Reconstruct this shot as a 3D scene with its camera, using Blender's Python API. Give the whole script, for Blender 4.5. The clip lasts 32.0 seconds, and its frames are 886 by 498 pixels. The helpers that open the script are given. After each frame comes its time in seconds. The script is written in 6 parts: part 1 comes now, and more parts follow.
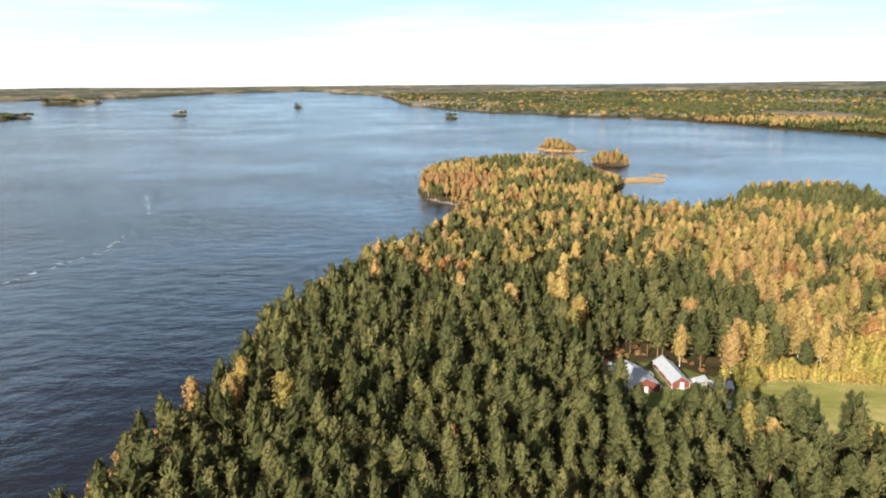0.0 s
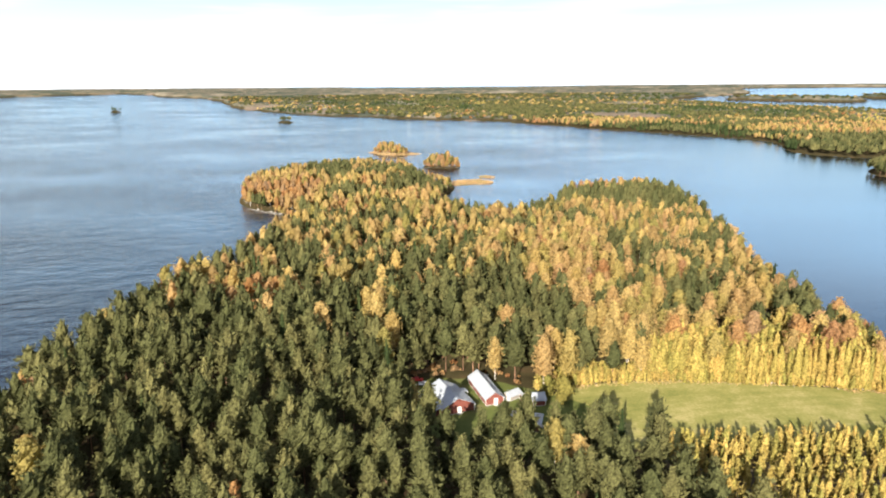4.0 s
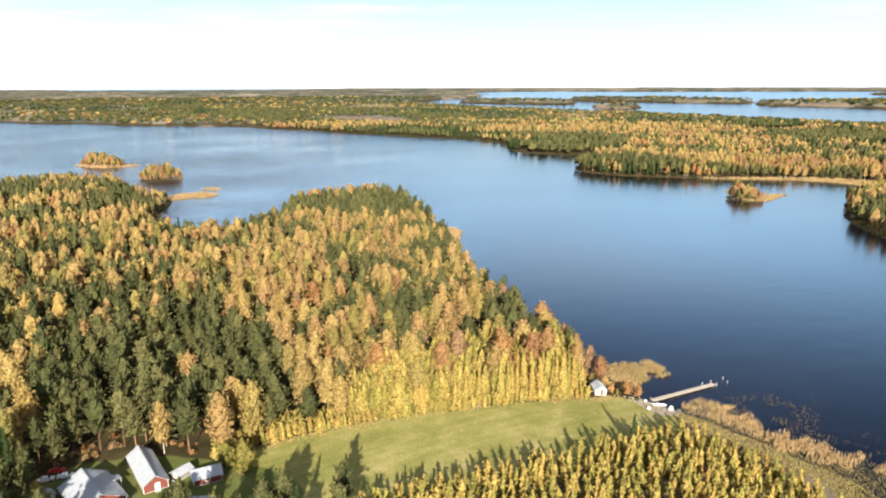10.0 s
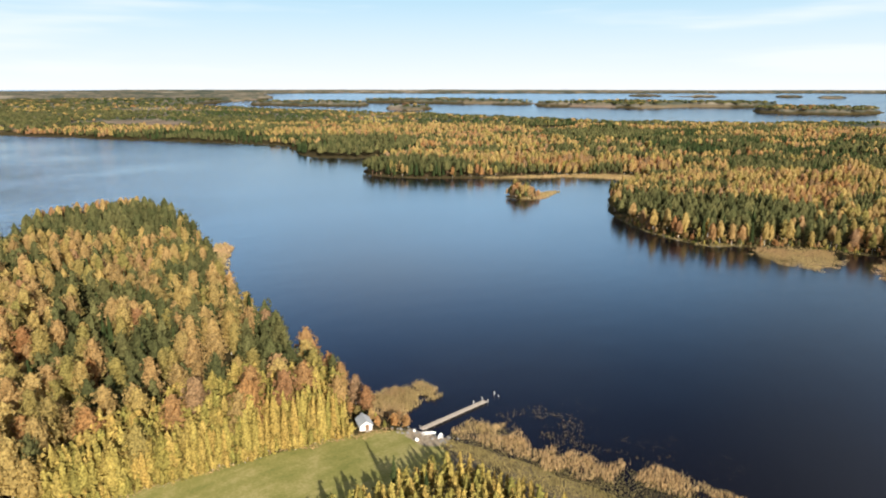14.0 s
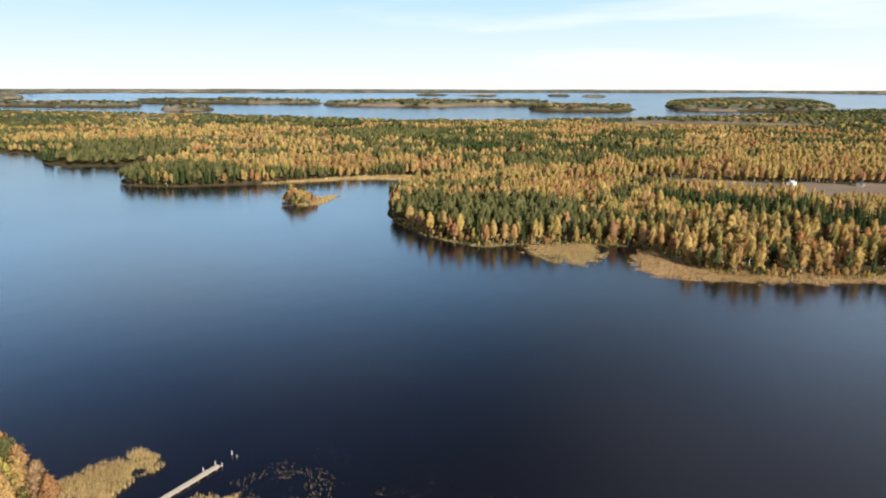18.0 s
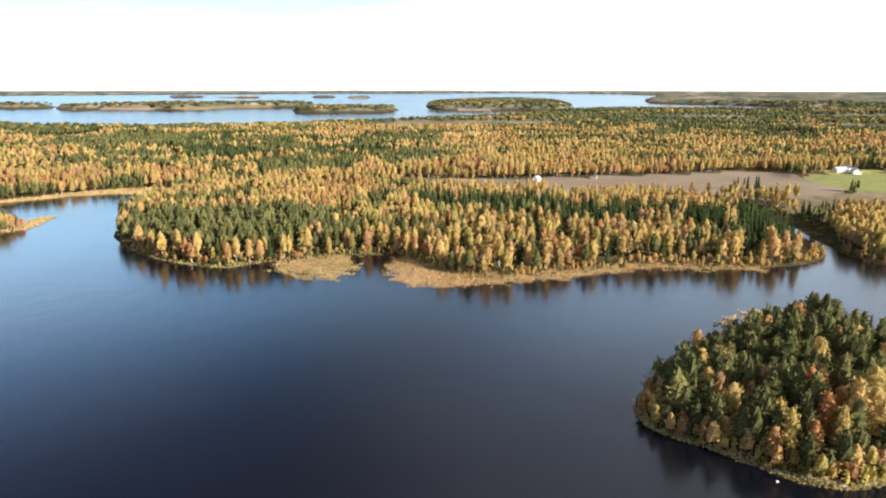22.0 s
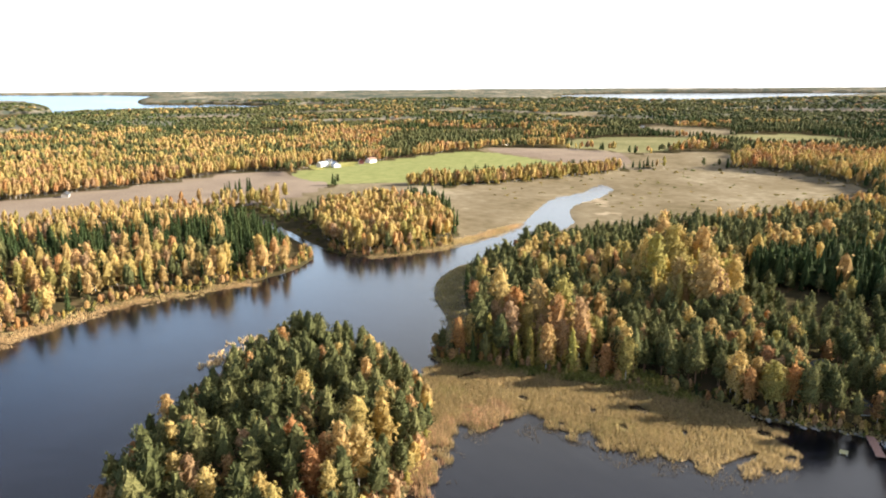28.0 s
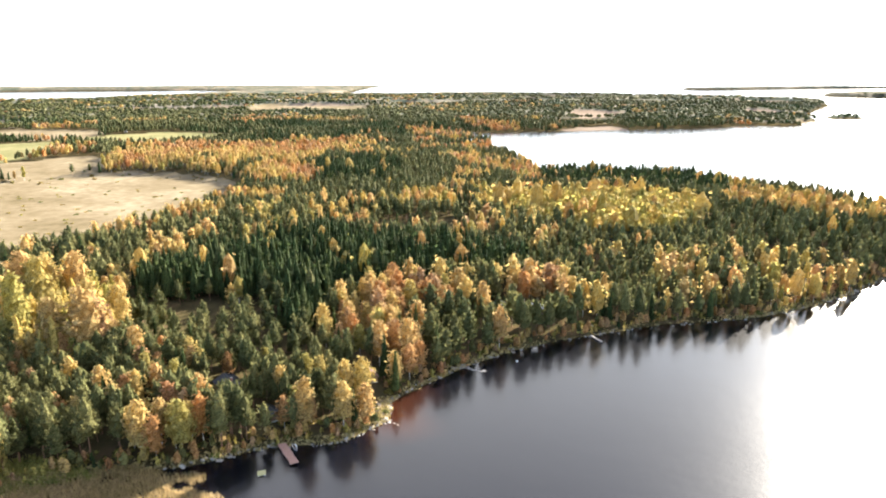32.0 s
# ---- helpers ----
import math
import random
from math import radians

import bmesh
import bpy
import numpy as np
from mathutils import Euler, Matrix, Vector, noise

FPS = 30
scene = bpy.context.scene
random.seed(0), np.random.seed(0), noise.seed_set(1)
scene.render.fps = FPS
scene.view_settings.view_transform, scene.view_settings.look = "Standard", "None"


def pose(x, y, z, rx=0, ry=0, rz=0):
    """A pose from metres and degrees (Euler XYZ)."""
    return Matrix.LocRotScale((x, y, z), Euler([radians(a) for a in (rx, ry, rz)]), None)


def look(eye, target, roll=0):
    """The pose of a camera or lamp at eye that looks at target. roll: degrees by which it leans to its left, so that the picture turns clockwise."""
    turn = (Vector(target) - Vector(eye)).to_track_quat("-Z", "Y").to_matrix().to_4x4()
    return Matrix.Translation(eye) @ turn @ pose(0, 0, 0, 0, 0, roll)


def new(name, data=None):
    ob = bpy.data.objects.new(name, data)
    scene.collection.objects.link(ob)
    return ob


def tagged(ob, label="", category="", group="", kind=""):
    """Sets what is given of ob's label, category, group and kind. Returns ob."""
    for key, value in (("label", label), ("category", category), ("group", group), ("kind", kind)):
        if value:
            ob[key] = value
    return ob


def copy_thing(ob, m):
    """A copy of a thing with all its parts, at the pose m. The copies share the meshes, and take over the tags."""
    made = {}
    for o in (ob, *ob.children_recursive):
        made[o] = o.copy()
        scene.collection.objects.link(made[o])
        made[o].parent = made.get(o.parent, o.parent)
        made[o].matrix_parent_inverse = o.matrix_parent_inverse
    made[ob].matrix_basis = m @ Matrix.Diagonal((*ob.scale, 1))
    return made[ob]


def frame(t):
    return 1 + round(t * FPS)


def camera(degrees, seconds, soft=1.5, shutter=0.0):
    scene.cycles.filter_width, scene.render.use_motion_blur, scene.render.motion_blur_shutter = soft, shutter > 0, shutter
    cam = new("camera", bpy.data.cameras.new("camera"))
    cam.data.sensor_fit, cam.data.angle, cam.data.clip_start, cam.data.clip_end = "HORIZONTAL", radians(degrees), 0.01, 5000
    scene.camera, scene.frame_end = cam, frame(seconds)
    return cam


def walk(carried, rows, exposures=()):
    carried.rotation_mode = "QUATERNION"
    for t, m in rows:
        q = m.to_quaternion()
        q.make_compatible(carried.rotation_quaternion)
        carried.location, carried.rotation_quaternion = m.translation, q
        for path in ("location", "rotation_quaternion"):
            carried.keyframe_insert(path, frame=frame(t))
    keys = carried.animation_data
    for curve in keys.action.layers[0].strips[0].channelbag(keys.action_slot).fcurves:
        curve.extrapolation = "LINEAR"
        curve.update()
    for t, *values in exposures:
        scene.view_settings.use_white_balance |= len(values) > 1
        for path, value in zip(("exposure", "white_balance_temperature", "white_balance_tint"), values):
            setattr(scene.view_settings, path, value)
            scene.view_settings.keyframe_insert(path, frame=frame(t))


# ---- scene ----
# the aerial camera and its way
cam = camera(65.94, 32.0, soft=2.0)
ROWS = [
    (0.0, 18.15, -1.67, 109.68, 2.05, -13.76, -0.54),
    (0.5, 20.20, 0.86, 109.62, 0.47, -13.73, -0.55),
    (1.0, 22.27, 3.39, 109.55, -1.16, -13.70, -0.55),
    (1.5, 24.40, 5.92, 109.48, -2.79, -13.69, -0.55),
    (2.0, 26.60, 8.46, 109.41, -4.40, -13.67, -0.53),
    (2.5, 28.86, 10.98, 109.34, -5.99, -13.66, -0.51),
    (3.0, 31.22, 13.48, 109.27, -7.62, -13.65, -0.48),
    (3.5, 33.64, 15.98, 109.20, -9.25, -13.64, -0.44),
    (5.5, 43.92, 25.57, 109.17, -14.84, -13.58, -0.31),
    (6.0, 46.91, 27.64, 109.27, -15.39, -13.57, -0.28),
    (6.5, 49.91, 29.66, 109.37, -17.04, -13.57, -0.27),
    (7.0, 52.96, 31.60, 109.47, -19.03, -13.57, -0.25),
    (7.5, 56.07, 33.49, 109.55, -21.10, -13.57, -0.23),
    (8.0, 59.30, 35.32, 109.64, -23.13, -13.57, -0.21),
    (8.5, 62.60, 37.10, 109.71, -25.16, -13.55, -0.19),
    (9.0, 65.96, 38.79, 109.78, -27.20, -13.53, -0.17),
    (9.5, 69.43, 40.43, 109.84, -29.28, -13.51, -0.15),
    (10.0, 73.04, 41.99, 109.89, -31.34, -13.48, -0.13),
    (10.5, 76.77, 43.47, 109.94, -33.39, -13.46, -0.11),
    (11.0, 80.59, 44.88, 109.98, -35.44, -13.44, -0.09),
    (11.5, 84.48, 46.23, 110.01, -37.47, -13.42, -0.06),
    (12.0, 88.46, 47.52, 110.05, -39.52, -13.40, -0.04),
    (12.5, 92.55, 48.73, 110.08, -41.60, -13.38, -0.01),
    (13.0, 96.80, 49.84, 110.11, -43.67, -13.37, 0.01),
    (13.5, 101.20, 50.83, 110.14, -45.75, -13.36, 0.04),
    (14.0, 105.78, 51.68, 110.17, -47.83, -13.35, 0.07),
    (14.5, 110.52, 52.43, 110.19, -49.90, -13.35, 0.10),
    (15.0, 115.42, 53.09, 110.22, -52.00, -13.34, 0.13),
    (15.5, 120.43, 53.69, 110.24, -54.15, -13.34, 0.16),
    (17.5, 142.07, 54.35, 110.09, -62.54, -13.38, 0.16),
    (18.0, 147.10, 54.03, 110.07, -64.65, -13.37, 0.16),
    (18.5, 152.03, 53.59, 110.05, -66.79, -13.35, 0.15),
    (19.0, 156.89, 53.00, 110.05, -68.97, -13.33, 0.14),
    (19.5, 161.74, 52.22, 110.05, -71.14, -13.31, 0.14),
    (20.0, 166.61, 51.24, 110.05, -73.28, -13.28, 0.14),
    (20.5, 171.52, 50.06, 110.07, -75.46, -13.26, 0.13),
    (21.0, 176.45, 48.68, 110.09, -78.05, -13.25, 0.11),
    (21.5, 181.40, 47.09, 110.11, -80.73, -13.24, 0.08),
    (22.0, 186.34, 45.23, 110.14, -83.40, -13.25, 0.05),
    (22.5, 191.25, 43.14, 110.18, -86.04, -13.26, 0.02),
    (23.0, 196.14, 40.85, 110.23, -88.70, -13.26, -0.01),
    (23.5, 200.99, 38.39, 110.27, -91.38, -13.26, -0.03),
    (24.0, 205.73, 35.79, 110.32, -94.16, -13.25, -0.06),
    (24.5, 210.37, 33.05, 110.38, -96.96, -13.25, -0.10),
    (26.5, 226.79, 19.32, 110.76, -108.28, -13.30, -0.32),
    (27.0, 230.29, 15.47, 110.87, -112.58, -13.33, -0.35),
    (27.5, 233.66, 11.58, 110.98, -117.57, -13.36, -0.37),
    (28.0, 236.85, 7.58, 111.09, -122.59, -13.38, -0.38),
    (28.5, 239.78, 3.41, 111.20, -127.87, -13.41, -0.39),
    (29.0, 242.38, -0.98, 111.32, -134.17, -13.45, -0.38),
    (29.5, 244.65, -5.59, 111.44, -140.67, -13.51, -0.36),
    (30.0, 246.55, -10.33, 111.56, -147.16, -13.57, -0.33),
    (30.5, 248.08, -15.16, 111.68, -153.59, -13.64, -0.29),
    (31.0, 249.24, -20.05, 111.79, -160.03, -13.70, -0.25),
    (31.5, 250.17, -24.98, 111.90, -166.49, -13.76, -0.22),
    (32.0, 251.07, -29.95, 112.01, -171.35, -13.80, -0.20),
]
walk(cam, [(t, pose(x, y, z, 90 + p, 0, yaw) @ pose(0, 0, 0, 0, 0, r)) for t, x, y, z, yaw, p, r in ROWS],
     [(0.0, 1.2), (6.0, 1.55), (11.0, 1.24), (15.0, 0.9), (20.0, 1.2), (24.0, 1.85), (28.0, 2.0), (30.0, 2.05), (31.0, 2.3), (32.0, 2.84)])

# ---- sky and sun ----
SUN_AZ = radians(208.0)      # clockwise from +y
SUN_EL = radians(22.0)
world = bpy.data.worlds.new("sky")
scene.world = world
world.use_nodes = True
wn = world.node_tree.nodes
sky = wn.new("ShaderNodeTexSky")
sky.sky_type = "NISHITA"
sky.sun_disc = False
sky.sun_elevation = SUN_EL
sky.sun_rotation = SUN_AZ
sky.altitude = 100
sky.air_density, sky.dust_density, sky.ozone_density = 1.0, 1.6, 4.0
# a thin white haze that thickens towards the horizon
link = world.node_tree.links.new
up = wn.new("ShaderNodeSeparateXYZ")
link(wn.new("ShaderNodeTexCoord").outputs["Generated"], up.inputs[0])
veil = wn.new("ShaderNodeMapRange")
veil.interpolation_type = "SMOOTHSTEP"
veil.inputs["From Min"].default_value, veil.inputs["From Max"].default_value = 0.08, 0.65
veil.inputs["To Min"].default_value, veil.inputs["To Max"].default_value = 0.92, 0.0
link(up.outputs["Z"], veil.inputs["Value"])
hue = wn.new("ShaderNodeValToRGB")
link(up.outputs["Z"], hue.inputs[0])
hue.color_ramp.elements[0].position, hue.color_ramp.elements[0].color = 0.0, (0.62, 0.64, 0.667, 1)
hue.color_ramp.elements[1].position, hue.color_ramp.elements[1].color = 0.58, (0.022, 0.05, 0.17, 1)
# bright blue band above the view, added to lighten the lake's reflection
for spot, tone in ((0.115, (0.345, 0.5, 0.585, 1)), (0.2, (0.76, 1.3, 1.85, 1)), (0.31, (0.38, 0.8, 1.42, 1)), (0.43, (0.045, 0.125, 0.38, 1))):
    hue.color_ramp.elements.new(spot).color = tone
bright = wn.new("ShaderNodeVectorMath")
bright.operation = "SCALE"
link(hue.outputs[0], bright.inputs[0])
bright.inputs["Scale"].default_value = 12.9
air = wn.new("ShaderNodeMix")
air.data_type = "RGBA"
link(veil.outputs[0], air.inputs[0])
# a clear autumn sky, bluer than the model's
blue = wn.new("ShaderNodeMix")
blue.data_type, blue.blend_type = "RGBA", "MULTIPLY"
blue.inputs[0].default_value = 1.0
link(sky.outputs[0], blue.inputs[6])
blue.inputs[7].default_value = (0.27, 0.45, 0.82, 1)
link(blue.outputs[2], air.inputs[6])
link(bright.outputs[0], air.inputs[7])
# thin cloud, whiter towards the sun; clear and deep blue to the side of it
toward = wn.new("ShaderNodeVectorMath")
toward.operation = "DOT_PRODUCT"
link(up.inputs[0].links[0].from_socket, toward.inputs[0])
toward.inputs[1].default_value = (math.sin(SUN_AZ), math.cos(SUN_AZ), 0.25)
glow = wn.new("ShaderNodeMapRange")
glow.interpolation_type = "SMOOTHSTEP"
glow.inputs["From Min"].default_value, glow.inputs["From Max"].default_value = -0.75, 0.4
glow.inputs["To Min"].default_value, glow.inputs["To Max"].default_value = 0.0, 0.85
link(toward.outputs["Value"], glow.inputs["Value"])
low = wn.new("ShaderNodeMapRange")
low.interpolation_type = "SMOOTHSTEP"
low.inputs["From Min"].default_value, low.inputs["From Max"].default_value = 0.4, 0.95
low.inputs["To Min"].default_value, low.inputs["To Max"].default_value = 1.0, 0.15
link(up.outputs["Z"], low.inputs["Value"])
both = wn.new("ShaderNodeMath")
both.operation = "MULTIPLY"
link(glow.outputs[0], both.inputs[0])
link(low.outputs[0], both.inputs[1])
cloud = wn.new("ShaderNodeMix")
cloud.data_type = "RGBA"
link(both.outputs[0], cloud.inputs[0])
side = wn.new("ShaderNodeValToRGB")
side.color_ramp.elements[0].color = (1, 1, 1, 1)
turned = wn.new("ShaderNodeMath")
turned.operation, turned.use_clamp = "MULTIPLY_ADD", True
link(toward.outputs["Value"], turned.inputs[0])
turned.inputs[1].default_value, turned.inputs[2].default_value = 0.5, 0.5
link(turned.outputs[0], side.inputs[0])
side.color_ramp.elements[0].position, side.color_ramp.elements[1].position = 0.08, 0.5
for spot, tone in ((0.22, 0.5), (0.27, 0.5), (0.36, 0.95)):
    side.color_ramp.elements.new(spot).color = (tone, tone, tone, 1)
aloft = wn.new("ShaderNodeMapRange")
aloft.interpolation_type = "SMOOTHSTEP"
aloft.inputs["From Min"].default_value, aloft.inputs["From Max"].default_value = 0.1, 0.26
link(up.outputs["Z"], aloft.inputs["Value"])
drawn = wn.new("ShaderNodeVectorMath")
drawn.operation = "MULTIPLY"
link(up.inputs[0].links[0].from_socket, drawn.inputs[0])
drawn.inputs[1].default_value = (2.2, 2.2, 26.0)
wisp = wn.new("ShaderNodeTexNoise")
wisp.inputs["Scale"].default_value, wisp.inputs["Detail"].default_value = 1.0, 4.0
link(drawn.outputs[0], wisp.inputs["Vector"])
streak = wn.new("ShaderNodeMapRange")
streak.interpolation_type = "SMOOTHSTEP"
streak.inputs["From Min"].default_value, streak.inputs["From Max"].default_value = 0.48, 0.68
streak.inputs["To Max"].default_value = 0.55
link(wisp.outputs["Fac"], streak.inputs["Value"])
cirrus = wn.new("ShaderNodeMix")
cirrus.data_type = "RGBA"
link(streak.outputs[0], cirrus.inputs[0])
link(air.outputs[2], cirrus.inputs[6])
cirrus.inputs[7].default_value = (7.6, 7.9, 8.0, 1)
deep = wn.new("ShaderNodeMix")
deep.data_type, deep.blend_type = "RGBA", "MULTIPLY"
link(aloft.outputs[0], deep.inputs[0])
link(cirrus.outputs[2], deep.inputs[6])
link(side.outputs[0], deep.inputs[7])
link(deep.outputs[2], cloud.inputs[6])
cloud.inputs[7].default_value = (8.0, 8.0, 7.9, 1)
link(cloud.outputs[2], wn["Background"].inputs[0])
wn["Background"].inputs[1].default_value = 0.07
lamp = bpy.data.lights.new("sun", "SUN")
lamp.energy, lamp.angle, lamp.color = 6.2, radians(0.6), (1.0, 0.915, 0.79)
sun = new("sun", lamp)
sun_dir = Vector((math.sin(SUN_AZ) * math.cos(SUN_EL), math.cos(SUN_AZ) * math.cos(SUN_EL), math.sin(SUN_EL)))
sun.matrix_world = look(sun_dir * 900 + Vector((100, 0, 0)), (100, 0, 0))

# ---- materials ----
class Mat:
    """A node material with short ways to add nodes."""

    def __init__(self, name, rough=0.8, metal=0.0, spec=0.3):
        self.m = bpy.data.materials.new(name)
        self.m.use_nodes = True
        self.t = self.m.node_tree
        self.b = self.t.nodes["Principled BSDF"]
        self.b.inputs["Roughness"].default_value = rough
        self.b.inputs["Metallic"].default_value = metal
        self.b.inputs["Specular IOR Level"].default_value = spec

    def node(self, kind, **ins):
        n = self.t.nodes.new("ShaderNode" + kind)
        for k, v in ins.items():
            self.put(n, k.replace("_", " "), v)
        return n

    def put(self, n, key, v):
        s = n.inputs[int(key[1:])] if key[0] == "i" and key[1:].isdigit() else n.inputs[key]
        if isinstance(v, bpy.types.NodeSocket):
            self.t.links.new(v, s)
        else:
            s.default_value = v

    def coords(self, kind="Position"):
        if kind == "Position":
            return self.node("NewGeometry").outputs["Position"]
        return self.node("TexCoord").outputs[kind]

    def noise(self, scale, detail=3.0, rough=0.55, vec=None):
        n = self.node("TexNoise", Scale=scale, Detail=detail, Roughness=rough)
        self.put(n, "Vector", vec if vec is not None else self.coords())
        return n.outputs["Fac"]

    def ramp(self, fac, stops):
        n = self.node("ValToRGB")
        self.put(n, "Fac", fac)
        e = n.color_ramp.elements
        while len(e) < len(stops):
            e.new(0.5)
        for el, (p, c) in zip(e, stops):
            el.position, el.color = p, (*c, 1)
        return n.outputs["Color"]

    def mix(self, fac, a, b, how="MIX"):
        n = self.node("Mix")
        n.data_type, n.blend_type = "RGBA", how
        for i, v in ((0, fac), (6, a), (7, b)):
            if isinstance(v, tuple):
                v = (*v, 1)
            if isinstance(v, bpy.types.NodeSocket):
                self.t.links.new(v, n.inputs[i])
            else:
                n.inputs[i].default_value = v
        return n.outputs[2]

    def math(self, op, a, b=0.0):
        n = self.node("Math", i0=a, i1=b)
        n.operation = op
        return n.outputs[0]

    def attr(self, name, out="Fac"):
        n = self.node("Attribute")
        n.attribute_name = name
        return n.outputs[out]

    def color(self, c):
        self.put(self.b, "Base Color", (*c, 1) if isinstance(c, tuple) else c)
        return self

    def bump(self, h, strength=0.4, dist=0.05):
        self.put(self.b, "Normal", self.node("Bump", Strength=strength, Distance=dist, Height=h).outputs[0])
        return self


def plain(name, dark, light, scale=3.0, rough=0.75, metal=0.0, spec=0.3, bump=0.3, dist=0.02):
    """A surface that varies between two colours at two scales, with fine relief."""
    m = Mat(name, rough, metal, spec)
    v = m.coords()
    f = m.math("ADD", m.math("MULTIPLY", m.noise(scale, 4, 0.6, v), 0.6), m.math("MULTIPLY", m.noise(scale * 7, 3, 0.6, v), 0.4))
    m.color(m.ramp(f, [(0.3, dark), (0.7, light)]))
    m.bump(m.noise(scale * 9, 3, 0.6, v), bump, dist)
    return m.m


def foliage(name, stops, through_light=0.35, grain=1.7, rough_by=0.9, deep=0.4):
    """Leaves or needles: one tint a tree, change from tuft to tuft and within them, shade painted into the grain, some
    light passing through.
    """
    m = Mat(name, 0.8, 0.0, 0.04)
    info = m.node("ObjectInfo").outputs["Random"]
    fac = m.math("FRACT", m.math("ADD", info, m.attr("tint")))
    c = m.ramp(fac, stops)
    isl = m.node("NewGeometry").outputs["Random Per Island"]
    c = m.mix(1.0, c, m.ramp(isl, [(0.0, (0.8, 0.8, 0.8)), (1.0, (1.2, 1.2, 1.18))]), "MULTIPLY")
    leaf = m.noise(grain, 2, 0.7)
    # leaf grain with painted shade: dark in the bump's hollows, bright on crests
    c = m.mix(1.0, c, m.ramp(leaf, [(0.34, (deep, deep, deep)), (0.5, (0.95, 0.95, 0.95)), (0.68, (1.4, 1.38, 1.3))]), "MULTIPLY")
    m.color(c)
    n = m.node("Bump", Strength=rough_by, Distance=0.5, Height=leaf)
    m.put(m.b, "Normal", n.outputs[0])
    tr = m.node("BsdfTranslucent", Color=c, Normal=n.outputs[0])
    mx = m.node("MixShader", i0=through_light, i1=m.b.outputs[0], i2=tr.outputs[0])
    m.t.links.new(mx.outputs[0], m.t.nodes["Material Output"].inputs[0])
    return m.m


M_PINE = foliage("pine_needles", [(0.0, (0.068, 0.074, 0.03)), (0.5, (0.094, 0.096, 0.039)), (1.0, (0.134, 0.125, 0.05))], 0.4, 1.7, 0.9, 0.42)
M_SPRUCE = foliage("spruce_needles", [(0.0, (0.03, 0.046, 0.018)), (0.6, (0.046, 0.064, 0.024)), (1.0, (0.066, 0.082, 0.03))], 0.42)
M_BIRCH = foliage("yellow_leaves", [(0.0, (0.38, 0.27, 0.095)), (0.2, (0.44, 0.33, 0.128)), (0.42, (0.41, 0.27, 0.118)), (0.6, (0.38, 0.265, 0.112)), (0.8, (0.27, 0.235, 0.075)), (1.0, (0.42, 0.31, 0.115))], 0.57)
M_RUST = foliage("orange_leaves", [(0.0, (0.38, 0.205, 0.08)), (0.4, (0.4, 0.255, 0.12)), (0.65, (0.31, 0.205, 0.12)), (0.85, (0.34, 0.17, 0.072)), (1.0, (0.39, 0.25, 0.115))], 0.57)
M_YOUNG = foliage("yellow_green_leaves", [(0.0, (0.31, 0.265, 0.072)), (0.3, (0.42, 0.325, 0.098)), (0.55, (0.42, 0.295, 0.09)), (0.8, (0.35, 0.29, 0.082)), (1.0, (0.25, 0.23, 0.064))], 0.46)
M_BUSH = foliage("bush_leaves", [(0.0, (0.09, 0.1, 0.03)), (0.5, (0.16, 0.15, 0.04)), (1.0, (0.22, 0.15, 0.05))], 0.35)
M_SEDGE = foliage("sedge_blades", [(0.0, (0.2, 0.17, 0.075)), (0.5, (0.27, 0.22, 0.1)), (1.0, (0.33, 0.26, 0.125))], 0.4, 0.8, 0.2, 0.8)
M_REED = foliage("reed_straw", [(0.0, (0.43, 0.29, 0.15)), (0.35, (0.5, 0.36, 0.19)), (0.6, (0.34, 0.27, 0.12)), (0.8, (0.4, 0.265, 0.14)), (1.0, (0.48, 0.33, 0.175))], 0.45, 0.8, 0.2, 0.8)
M_BARK = plain("pine_bark", (0.12, 0.07, 0.045), (0.26, 0.14, 0.08), 1.5, 0.9)
M_WHITEBARK = plain("birch_bark", (0.25, 0.23, 0.2), (0.62, 0.58, 0.52), 2.0, 0.8)


